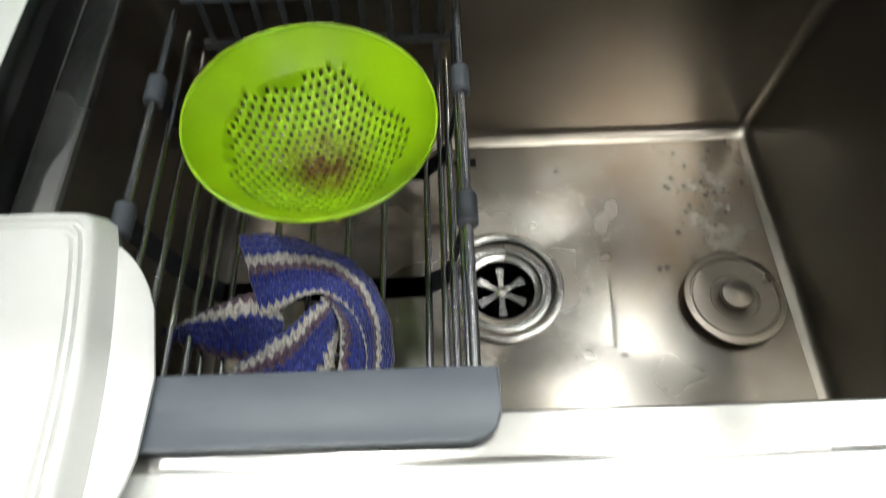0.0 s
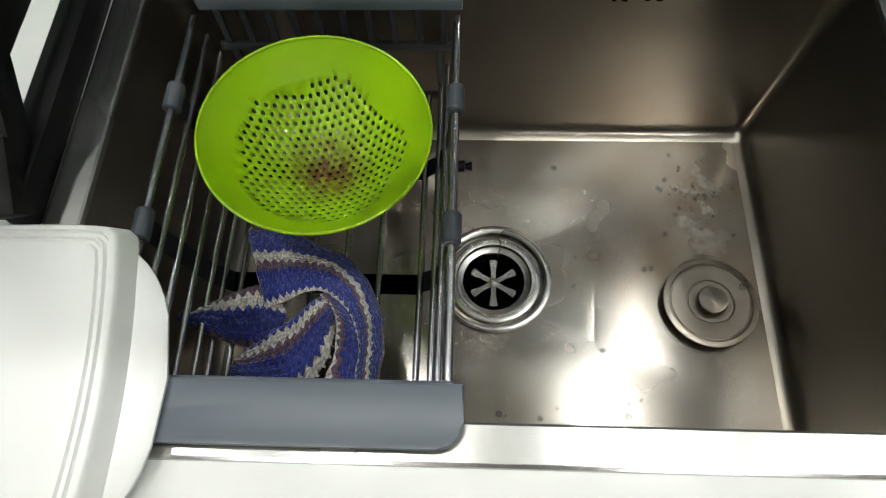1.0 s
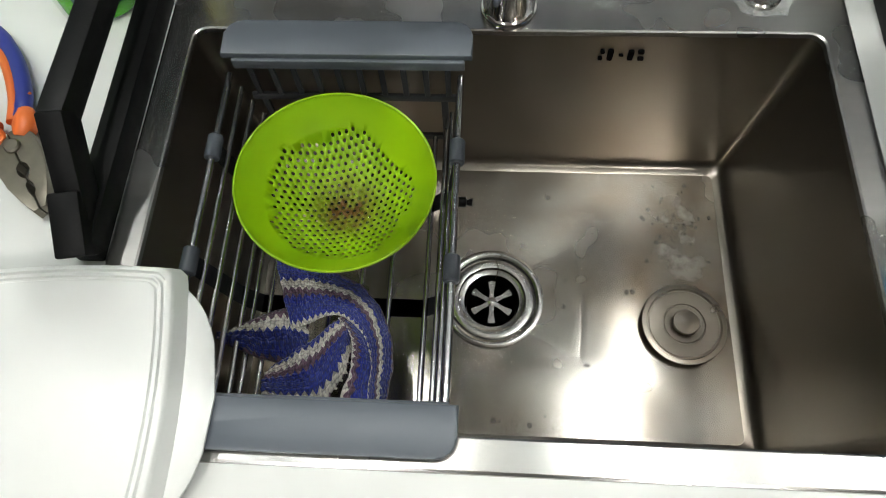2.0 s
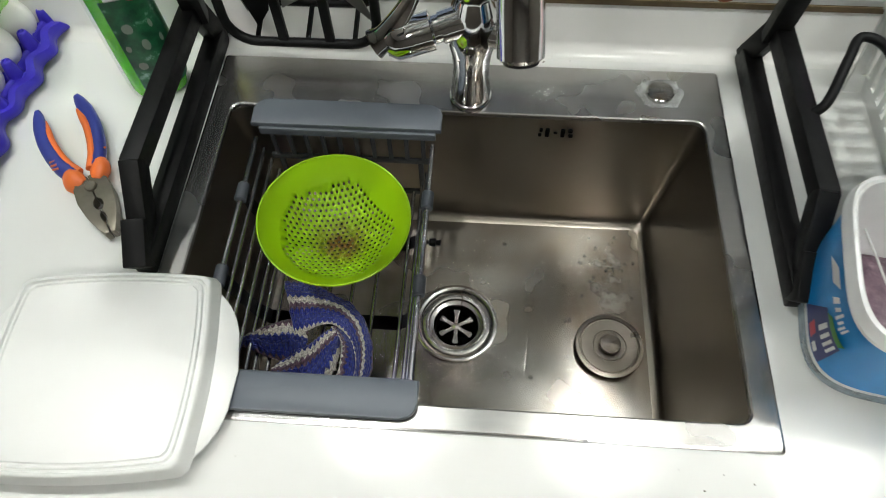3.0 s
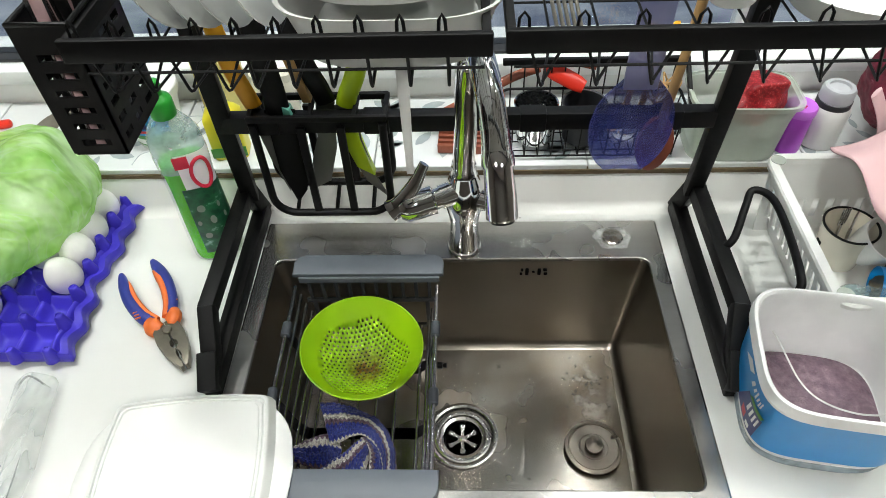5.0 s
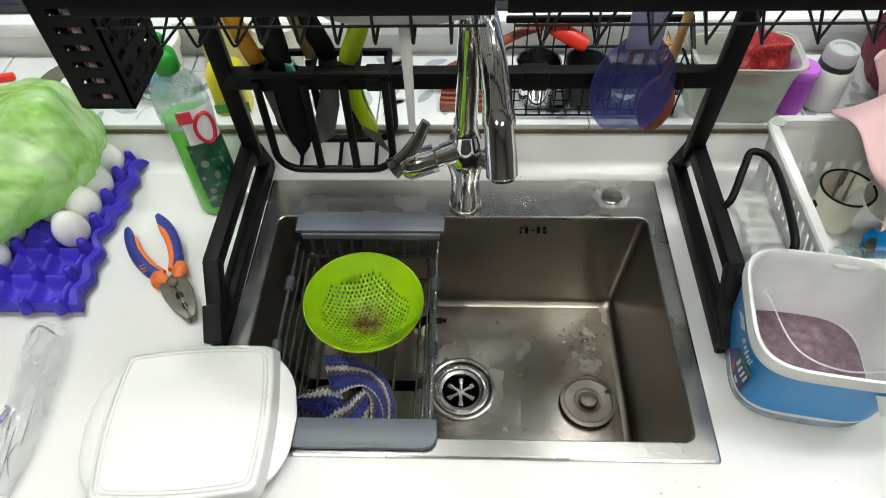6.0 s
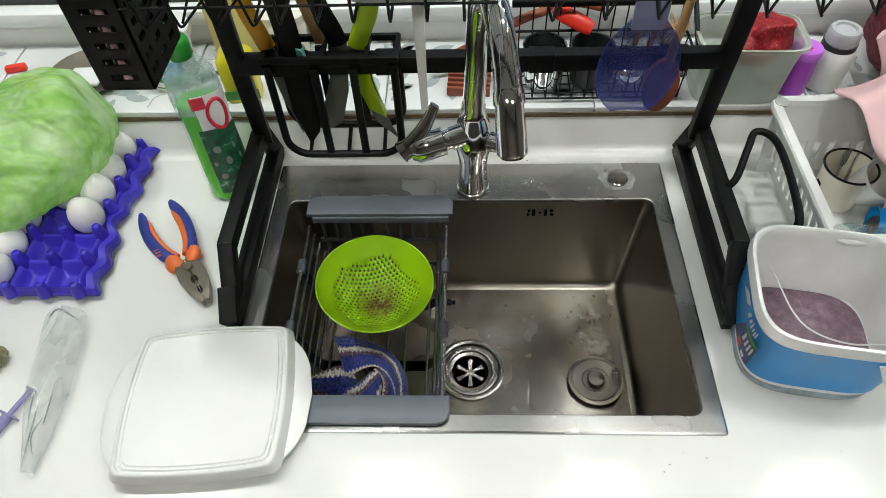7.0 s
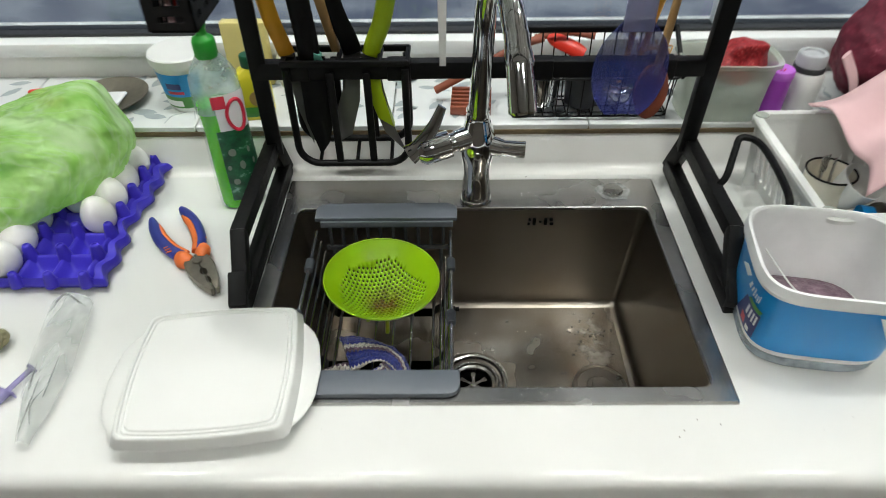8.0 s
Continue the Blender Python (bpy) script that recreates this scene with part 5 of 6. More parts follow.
def on_bottle(angle, z, lift):
    """A point on the bottle's skin."""
    k = float(np.interp(z, [q for q, w in outline], [w for q, w in outline])) * lift
    c, s = math.cos(radians(angle)), math.sin(radians(angle))
    return (0.0330 * k * math.copysign(abs(c) ** 0.8, c), 0.0215 * k * math.copysign(abs(s) ** 0.8, s), z)


label = part("label", sleeve(0.018, 0.132, 252, 385), M_LABEL, soap, "dark green printed label")
part("label_field", sleeve(0.132, 0.186, 262, 350), M_PAPERWHITE, label, "white printed field")
ring_line = [on_bottle(302 + 24 * math.cos(2 * math.pi * k / 28), 0.154 + 0.023 * math.sin(2 * math.pi * k / 28), 1.03) for k in range(28)]
part("label_ring", tube(ring_line, 0.0025, 8, closed=True), M_LABELRED, label, "red oval printed mark")
for a, z, r in ((268, 0.050, 5.0), (286, 0.076, 7.0), (304, 0.052, 6.0), (272, 0.098, 6.0), (312, 0.098, 5.0), (322, 0.078, 5.0), (292, 0.034, 4.0), (262, 0.074, 4.0)):
    disc = bmesh.new()
    hub = disc.verts.new(on_bottle(a, z, 1.026))
    edge = [disc.verts.new(on_bottle(a + r * math.cos(math.pi * k / 6), z + 0.0010 * r * math.sin(math.pi * k / 6), 1.024)) for k in range(12)]
    for k in range(12):
        disc.faces.new((hub, edge[k], edge[(k + 1) % 12]))
    part("label_spot", disc, M_FROSTGREEN, label, "pale printed bubble")
part("label_flash", sleeve(0.166, 0.184, 258, 280, 1.03), M_LABELRED, label, "red printed mark")
part("cap", lathe([(0.0142, 0.232), (0.0148, 0.234), (0.0148, 0.252), (0.0128, 0.257), (0.0076, 0.260), (0.0068, 0.262), (0.0068, 0.269), (0.0080, 0.271), (0.0080, 0.276), (0.0066, 0.278), (0.0003, 0.278)], 32), M_GREENCAP, soap, "green push-pull cap")

# pliers
pliers = thing("pliers", (-0.3680, 0.2200, TOP), "combination pliers with blue and orange rubber grips and rusty steel jaws", "pliers", turn=35.5)


def grip(points, r):
    return tube(glide(points, 6), r, 12, flat=0.75)


for s in (-1, 1):
    line = [(s * 0.011, 0.026, 0.010), (s * 0.0205, 0.046, 0.010), (s * 0.0260, 0.085, 0.010), (s * 0.0215, 0.133, 0.010)]
    handle = part("grip", grip(line, [0.0080] * 3 + [0.0090] * 13 + [0.0080, 0.0066, 0.0040]), M_BLUE, pliers, "blue rubber grip")
    inlay = [(s * 0.0050, 0.026, 0.0115), (s * 0.0140, 0.048, 0.0125), (s * 0.0190, 0.082, 0.0125), (s * 0.0168, 0.112, 0.0120)]
    part("grip_inlay", grip(inlay, [0.0050] * 15 + [0.0045, 0.0036, 0.0026, 0.0016]), M_ORANGE, handle, "orange rubber inlay")
    part("guard", grip([(s * 0.0060, 0.008, 0.010), (s * 0.0130, 0.018, 0.010), (s * 0.0160, 0.030, 0.010)], [0.0075, 0.0088, 0.0098, 0.0106, 0.0114, 0.0120, 0.0124, 0.0124, 0.0120, 0.0112, 0.0104, 0.0096, 0.0088]), M_ORANGE, handle, "orange thumb guard")
    for k in range(3):
        y = 0.040 + 0.0055 * k
        part("grip_rib", tube([(s * 0.0215, y - 0.0015, 0.0165), (s * 0.0275, y + 0.0020, 0.0140)], 0.0011, 8), M_ORANGE, handle)
    jaw = [(s * 0.0005, -0.0625), (s * 0.0050, -0.0635), (s * 0.0095, -0.0520), (s * 0.0150, -0.0340), (s * 0.0182, -0.0140), (s * 0.0170, 0.0040), (s * 0.0110, 0.0150), (s * 0.0005, 0.0150), (s * 0.0005, -0.0170), (s * 0.0046, -0.0195), (s * 0.0056, -0.0250), (s * 0.0040, -0.0305), (s * 0.0005, -0.0320), (s * 0.0005, -0.0365), (s * 0.0034, -0.0385), (s * 0.0036, -0.0450), (s * 0.0006, -0.0500)]
    part("jaw", plate(jaw, 0.0035, 0.0150, 0.0007), M_JAW, pliers, "worn steel jaw")
part("pivot", lathe([(0.0062, 0.0140), (0.0062, 0.0168), (0.0050, 0.0178), (0.0002, 0.0178)], 24), M_JAW, pliers)

# clear zip bag and syringe
zb = bmesh.new()
rows = []
for i in range(61):
    t = i / 60
    half = 0.027 * (0.30 + 0.70 * min(1, t * 2.2)) * (1 if t < 0.96 else 1 - (t - 0.96) * 6)
    row = []
    for j in range(33):
        s = j / 16 - 1
        z = 0.004 + 0.020 * (1 - abs(s) ** 2.2) * (0.5 + 0.7 * math.sin(math.pi * min(1, t * 1.1))) + 0.010 * t
        row.append(zb.verts.new((half * s - 0.030 * t, -0.100 + 0.205 * t, max(0.001, z))))
    rows.append(row)
for a, b in zip(rows, rows[1:]):
    for j in range(32):
        zb.faces.new((a[j], a[j + 1], b[j + 1], b[j]))
for v in zb.verts:
    v.co.z = max(0.0008, v.co.z + 0.0035 * noise.fractal(Vector((v.co.x * 40, v.co.y * 12, 3.0)), 0.9, 2.1, 3))
zip_bag = thing("zip_bag", (-0.4740, 0.0480, TOP), "crumpled clear plastic zip bag lying on the worktop", "plastic bag")
part("film", zb, M_ZIPBAG, zip_bag, "thin clear crumpled film", smooth=180)
# narrow grey strips along the bag's lower part
for x0, y0, x1, y1, bend in ((-0.006, -0.092, -0.004, -0.030, 0.004), (0.004, -0.086, 0.008, -0.044, -0.004), (-0.012, -0.070, -0.016, -0.010, 0.003), (0.000, -0.060, 0.004, 0.000, 0.005)):
    grey_strip = glide([(x0, y0, 0.012), ((x0 + x1) / 2 + bend, (y0 + y1) / 2, 0.027), (x1, y1, 0.029)], 6)
    part("grey_strip", tube(grey_strip, [0.0006 + 0.0022 * math.sin(math.pi * k / (len(grey_strip) - 1)) for k in range(len(grey_strip))], 8, flat=0.3), M_ZIPGREY, zip_bag, "thin grey translucent strip")
part("zip_strip", tube(glide([(-0.050, 0.088, 0.014), (-0.030, 0.096, 0.030), (-0.008, 0.088, 0.016)], 6), 0.0013, 8, flat=0.5), M_ZIPGREY, zip_bag, "pressed zip seal")
syringe = thing("syringe", (-0.5330, -0.0120, TOP + 0.008), "small clear violet plastic syringe lying on the worktop", "syringe", turn=-22)
part("barrel", tube([(0, -0.03, 0), (0, 0.028, 0)], 0.0062, 16), M_SYRINGE, syringe)
part("wings", box(-0.013, 0.013, 0.0275, 0.0300, -0.005, 0.005, 0.001), M_SYRINGE, syringe)
part("plunger", tube([(0, 0.03, 0), (0, 0.062, 0), (0, 0.0625, 0), (0, 0.0645, 0)], [0.0030, 0.0030, 0.0066, 0.0066], 12), M_SYRINGE, syringe)
limestone = sack(0.020, 0.018, 0.012, 0.3, 2.0, 9.0, 3, 0.012)
solid("food_scrap", limestone, plain("olive_peel", srgb(142, 136, 104), 0.6, vary=0.3, patch=60), (-0.5720, 0.0850, TOP + 0.012), "small olive-brown piece of peel on the worktop", "food scrap")

# reused yogurt tub
tub = thing("plastic_tub", (0.3850, 0.1140, TOP), "translucent square plastic tub with blue sleeve and mauve leftovers", "tub", turn=-9)


def tub_ring(k, z, power=4.2):
    return oval(0.0815 * k, 0.0760 * k, z, power, 56)


body = part("body", loft([tub_ring(0.908, 0.0165, 4), tub_ring(0.985, 0.108), tub_ring(0.975, 0.108), tub_ring(0.900, 0.0175, 4)], True, True), M_FROST, tub, "frosted translucent plastic body")
part("foot", loft([tub_ring(0.865, 0.0, 3.4), tub_ring(0.897, 0.0015, 3.4), tub_ring(0.912, 0.005, 3.6), tub_ring(0.902, 0.0085, 3.7), tub_ring(0.918, 0.012, 3.8), tub_ring(0.910, 0.0160, 4)], True, False), M_FOOT, body, "clear ringed plastic foot")
part("rim", loft([tub_ring(1.0, 0.104), tub_ring(1.040, 0.106), tub_ring(1.045, 0.110), tub_ring(1.030, 0.112), tub_ring(1.035, 0.118), tub_ring(1.025, 0.121), tub_ring(0.99, 0.1215), tub_ring(0.965, 0.119), tub_ring(0.965, 0.104)], False, False), M_FROST, tub, "thick whitish rolled rim")
tub_sleeve = part("sleeve", loft([tub_ring(0.925, 0.024, 4.2), tub_ring(0.992, 0.104)], False, False), M_LABELBLUE, tub, "bright blue printed sleeve")
part("sleeve_edge", loft([tub_ring(0.921, 0.0205, 4.1), tub_ring(0.926, 0.0235, 4.2)], False, False), M_PAPERWHITE, tub_sleeve, "pale strip along the sleeve's lower edge")
part("mash", loft([tub_ring(0.82, 0.0180, 3.4), tub_ring(0.87, 0.0200, 3.4), tub_ring(0.70, 0.0240, 2.6), tub_ring(0.25, 0.0230, 2)]), M_PULP, tub, "mauve leftover mash")
part("handle", tube(glide([(-0.044, 0.060, 0.066), (-0.036, 0.048, 0.060), (-0.023, 0.001, 0.060), (-0.004, -0.021, 0.060), (0.029, -0.030, 0.060), (0.062, -0.034, 0.074)], 8), 0.0010, 8), M_WHITE, tub, "thin white bail handle")
part("handle_tab", upright(plate([(0.030, 0.102), (0.043, 0.102), (0.060, 0.070), (0.050, 0.066)], 0.0795, 0.0815, 0.0004)), M_WHITE, tub)


def tub_print(name, a0, a1, z0, z1, material, slant=0.0, n=8):
    """A printed shape that hugs the sleeve between two angles."""
    rows = []
    for z in (z0, z1):
        k = 0.925 + (z - 0.024) / 0.08 * 0.067 + 0.008
        ring = []
        for i in range(n + 1):
            a = radians(a0 + (a1 - a0) * i / n + slant * (z - z0) / (z1 - z0))
            c, s = math.cos(a), math.sin(a)
            e = 2 / (4.2 + (z - 0.024) * 10)
            ring.append((0.0815 * k * math.copysign(abs(c) ** e, c), 0.0760 * k * math.copysign(abs(s) ** e, s), z))
        rows.append(ring)
    part(name, loft(rows, closed=False), material, tub_sleeve)


tub_print("print_field", 180, 213, 0.026, 0.066, M_NAVY, 4)
tub_print("print_swash", 186, 214, 0.066, 0.073, M_GREENINK, 4)
for k in range(7):
    tub_print("print_bar", 178 + 4.2 * k, 180.2 + 4.2 * k, 0.079 - 0.002 * (k % 2), 0.088 + 0.003 * (k % 3 == 0), M_PAPERWHITE, 2, 2)
for k in range(4):
    tub_print("print_bar", 188 + 6.5 * k, 191.4 + 6.5 * k, 0.046, 0.062, M_PAPERWHITE, 2, 2)
tub_print("print_spot", 184, 191, 0.029, 0.040, M_LABELRED, 0, 3)
tub_print("print_spot", 195, 203, 0.028, 0.035, M_PAPERWHITE, 0, 3)

# white slotted basket
basket = thing("storage_basket", (0, 0, TOP), "white plastic basket with slotted sides, used to drain dishes", "basket")
BX0, BX1, BY0, BY1, BZ = 0.4140, 0.6900, 0.1880, 0.4230, 0.1100


def leaning(z):
    return 0.022 * (1 - z / BZ)


def side_wall(a, b, inward, n, slot=0.078):
    """A basket wall from a to b with upright slots between a base band and a top band."""
    a, b, inward = Vector(a), Vector(b), Vector(inward)
    pieces = [("wall_band", 0.0, 1.0, 0.0, 0.022), ("wall_band", 0.0, 1.0, slot, BZ)]
    for k in range(n):
        pieces.append(("wall_slat", k / n, k / n + 0.52 / n, 0.022, slot))
    for name, t0, t1, z0, z1 in pieces:
        quad = []
        for t, z in ((t0, z0), (t1, z0), (t1, z1), (t0, z1)):
            p = a.lerp(b, t) + inward * leaning(z)
            quad.append((p.x, p.y, z))
        bm = bmesh.new()
        bm.faces.new([bm.verts.new(p) for p in quad])
        bm.normal_update()
        bmesh.ops.solidify(bm, geom=bm.faces[:], thickness=0.0022)
        part(name, bm, M_WHITE, basket)


side_wall((BX0, BY0, 0), (BX0, BY1, 0), (1, 0, 0), 13)
side_wall((BX0, BY1, 0), (BX1, BY1, 0), (0, -1, 0), 14, 0.050)
side_wall((BX1, BY1, 0), (BX1, BY0, 0), (-1, 0, 0), 13)
side_wall((BX1, BY0, 0), (BX0, BY0, 0), (0, 1, 0), 14)
part("base", box(BX0 + 0.021, BX1 - 0.021, BY0 + 0.021, BY1 - 0.021, 0.0, 0.003), M_WHITE, basket)
rim_rings = [rounded(BX0 - d, BX1 + d, BY0 - d, BY1 + d, 0.012 + max(d, 0), z) for d, z in ((-0.003, BZ - 0.006), (0.010, BZ - 0.006), (0.011, BZ), (0.009, BZ + 0.0025), (-0.002, BZ + 0.0025), (-0.003, BZ - 0.006))]
part("rim", loft(rim_rings, False, False), M_WHITE, basket, "broad flat white rim")
for x, y in ((BX0 + 0.004, BY0 + 0.006), (BX0 + 0.004, BY1 - 0.004)):
    part("stud", lathe([(0.0095, BZ + 0.002), (0.0095, BZ + 0.0035), (0.0003, BZ + 0.0038)], 20), M_FROSTGREEN, basket).location = (x, y, 0)

mug = thing("enamel_mug", (0.5020, 0.3440, TOP + 0.004), "ivory mug with a black rim standing in the basket", "mug")
part("body", lathe([(0.024, 0.0), (0.028, 0.002), (0.0335, 0.062), (0.0320, 0.062), (0.0265, 0.004), (0.0003, 0.003)], 40), M_WARMWHITE, mug)
part("rim", tube([(0.0333 * math.cos(2 * math.pi * k / 40), 0.0333 * math.sin(2 * math.pi * k / 40), 0.062) for k in range(40)], 0.0016, 8, closed=True), M_BLACK, mug, "black rim")
part("print_bar", box(-0.0325, -0.0305, -0.006, 0.004, 0.030, 0.036, 0.0005), M_BLACK, mug)
for k in range(2):
    fork = thing("fork", (0.4950 + 0.010 * k, 0.3480 - 0.008 * k, TOP + 0.030), "steel fork standing in the mug", "fork", "forks in the mug", turn=20 + 30 * k)
    part("stem", tube([(0, 0, -0.02), (0, 0.004, 0.030)], 0.0022, 8), M_ROD, fork)
    for j in range(4):
        part("tine", tube([(0.0035 * (j - 1.5), 0.004, 0.030), (0.0038 * (j - 1.5), 0.006, 0.056)], 0.0011, 6), M_ROD, fork)
inner_cup = lathe([(0.020, 0.0), (0.026, 0.02), (0.030, 0.045), (0.0285, 0.045), (0.018, 0.003)], 32)
solid("small_bowl", inner_cup, M_WHITE, (0.5230, 0.3350, TOP + 0.026), "small white bowl resting inside the mug", "bowl").rotation_euler = (radians(20), radians(18), 0)
crushed = lathe([(0.010, 0.0), (0.011, 0.010), (0.020, 0.026), (0.024, 0.034), (0.0205, 0.040), (0.024, 0.048), (0.0205, 0.055), (0.024, 0.064), (0.023, 0.10), (0.018, 0.104)], 24)
crumple(crushed, 0.004, 60, 3.0)
solid("crushed_bottle", crushed, M_PET, (0.4480, 0.2580, TOP + 0.028), "crushed clear plastic water bottle lying in the basket", "bottle").rotation_euler = (radians(90), 0, radians(75))
solid("bottle_label", lathe([(0.0250, 0.0), (0.0252, 0.016)], 24, False, False), M_LABELBLUE, (0.5180, 0.2750, TOP + 0.0285), "blue and white sleeve torn off a bottle", "label").rotation_euler = (radians(90), 0, radians(75))
pile = sack(0.07, 0.07, 0.018, 0.3, 3.0, 14.0, 4, 0.012)
solid("food_box", pile, M_JAW, (0.5850, 0.2650, TOP + 0.016), "dull brownish crumpled packaging lying in the basket", "packaging", smooth=180)
pink = bmesh.new()
rows = []
for i in range(41):
    t = i / 40
    row = []
    for j in range(31):
        s = j / 30
        x = 0.492 + 0.012 * math.sin(5 * t) + (0.20 + 0.02 * t) * s - 0.035 * (1 - t) * (1 - s)
        y = 0.250 + 0.185 * t + 0.05 * s
        z = 1.022 + 0.030 * t + 0.030 * s + 0.012 * math.sin(7 * s + 3 * t) + 0.010 * math.sin(11 * t - 4 * s) - 0.055 * max(0, 0.35 - s) * (1 - 0.4 * t)
        row.append(pink.verts.new((x + 0.030 * (1 - t) * (1 - s), y, z)))
    rows.append(row)
for a, b in zip(rows, rows[1:]):
    for j in range(30):
        pink.faces.new((a[j], a[j + 1], b[j + 1], b[j]))
pink.normal_update()
bmesh.ops.solidify(pink, geom=pink.faces[:], thickness=0.0015)
solid("pink_cloth", pink, M_PINK, (0.000, -0.010, -0.004), "pale pink cloth draped over the basket", "cloth", smooth=180)


# ---- things on the window ledge ----
bucket = thing("yogurt_bucket", (-0.4460, 0.5300, LEDGE), "white plastic food bucket with a blue and green printed label", "bucket", turn=-20)
bucket.scale = (0.88, 0.88, 0.84)
part("body", lathe([(0.036, 0.0), (0.038, 0.002), (0.0485, 0.088), (0.052, 0.089), (0.0535, 0.094), (0.0535, 0.106), (0.051, 0.108), (0.0003, 0.105)], 48), M_WHITE, bucket)
def cone_label(z0, z1, a0, a1, d=0.0006):
    return loft([[((0.038 + (z - 0.002) * 0.0105 / 0.086 + d) * math.cos(radians(a0 + (a1 - a0) * i / 20)), (0.038 + (z - 0.002) * 0.0105 / 0.086 + d) * math.sin(radians(a0 + (a1 - a0) * i / 20)), z) for i in range(21)] for z in (z0, z1)], closed=False)
bucket_label = part("label", cone_label(0.034, 0.080, 200, 340), M_LABELBLUE, bucket, "blue printed label")
part("label_lower", cone_label(0.010, 0.034, 200, 340), M_GREENINK, bucket, "green printed band")
part("print_bar", cone_label(0.050, 0.062, 262, 296, 0.0012), M_NAVY, bucket_label)
part("print_bar", cone_label(0.040, 0.046, 262, 300, 0.0012), M_LABELRED, bucket_label)
part("label_oval", cone_label(0.014, 0.026, 235, 290, 0.0012), M_PAPERWHITE, bucket_label)

oil = thing("oil_bottle", (-0.3300, 0.4920, LEDGE), "yellow-green labelled cooking oil bottle with a green cap", "bottle", turn=8)
part("body", loft([oval(0.024, 0.019, 0.0, 6), oval(0.025, 0.020, 0.003, 6), oval(0.025, 0.020, 0.066, 6), oval(0.021, 0.016, 0.074, 4), oval(0.010, 0.010, 0.082, 2)]), M_OILYELLOW, oil)
part("cap", lathe([(0.0125, 0.081), (0.013, 0.083), (0.013, 0.097), (0.0115, 0.099), (0.0003, 0.099)], 24), M_DARKGREEN, oil, "green screw cap")
part("label_band", box(-0.0245, 0.0245, -0.0208, -0.0196, 0.006, 0.022, 0.0003), M_GREENINK, oil, "green printed band")
part("label_mark", upright(plate([(0.011 * math.cos(2 * math.pi * k / 20) + 0.004, 0.036 + 0.012 * math.sin(2 * math.pi * k / 20)) for k in range(20)], 0.0198, 0.0210)), M_WOOD, oil, "round brown printed mark")
solid("yellow_pouch", box(-0.036, 0.036, -0.010, 0.010, 0.0, 0.108, 0.004), plain("pale_yellow_paper", srgb(214, 200, 130), 0.5), (-0.3600, 0.5950, LEDGE), "pale yellow paper packet standing against the window frame", "packet")

pan = thing("metal_plate", (-0.5800, 0.5350, LEDGE), "dark steel plate with a scrap of white paper on it", "plate")
part("dish", lathe([(0.040, 0.0), (0.046, 0.003), (0.060, 0.012), (0.061, 0.0135), (0.058, 0.0130), (0.044, 0.0045), (0.0003, 0.0040)], 48), M_JAW, pan)
part("paper", crumple(box(-0.028, 0.022, -0.030, 0.018, 0.006, 0.012, 0.003), 0.004, 50, 2.0), M_PAPERWHITE, pan, "scrap of white paper")
solid("peg", box(-0.016, 0.016, -0.006, 0.006, 0.0, 0.012, 0.004), M_RED, (-0.7060, 0.5560, LEDGE), "red plastic clothes peg", "peg", turn=15)
bits = thing("hand_tool", (-0.6700, 0.5200, LEDGE), "small red and dark gadget on the tiles", "gadget")
part("body", box(-0.018, 0.02, -0.008, 0.008, 0.0, 0.014, 0.004), M_RED, bits)
part("tip", tube([(0.018, 0.0, 0.007), (0.050, -0.006, 0.005)], 0.003, 8), M_JAW, bits)
for k, (x, y) in enumerate(((-0.47, 0.595), (-0.30, 0.590), (-0.262, 0.592))):
    jar = solid("spice_jar", lathe([(0.014, 0.0), (0.015, 0.002), (0.015, 0.050), (0.012, 0.056), (0.013, 0.057), (0.013, 0.068), (0.0003, 0.069)], 24), M_WARMWHITE, (x, y, LEDGE), "small pale jar against the window frame", "jar", "jars on the ledge")

# wire cutlery basket on the ledge
wb = thing("wire_basket", (0, 0, LEDGE), "black wire cutlery basket standing on the tiled ledge", "wire basket")
WX0, WX1, WY0, WY1, WZ = 0.0600, 0.3060, 0.4600, 0.5350, 0.1180
part("back_rail", box(WX0, WX1, WY1 - 0.004, WY1 + 0.003, WZ - 0.009, WZ, 0.0015), M_BLACK, wb)
part("rim", tube(rounded(WX0, WX1, WY0, WY1, 0.012, 0.070), 0.0020, 8, closed=True), M_BLACK, wb)
part("base_loop", tube(rounded(WX0 + 0.008, WX1 - 0.008, WY0 + 0.006, WY1 - 0.006, 0.012, 0.006), 0.0016, 8, closed=True), M_BLACK, wb)
for k in range(13):
    x = WX0 + 0.012 + k * (WX1 - WX0 - 0.024) / 12
    part("wire", tube([(x, WY0, 0.070), (x, WY0 + 0.006, 0.006), (x, WY1 - 0.006, 0.006), (x, WY1, 0.070), (x, WY1, WZ - 0.004)], 0.0011, 6), M_BLACK, wb)
for k in range(3):
    y = WY0 + 0.018 + k * 0.020
    part("wire", tube([(WX0, y, 0.070), (WX0 + 0.008, y, 0.006), (WX1 - 0.008, y, 0.006), (WX1, y, 0.070)], 0.0011, 6), M_BLACK, wb)
part("end_bar", bar((WX1 + 0.001, WY0, 0.070), (WX1 + 0.001, WY1, WZ), 0.006, 0.008), M_BLACK, wb)

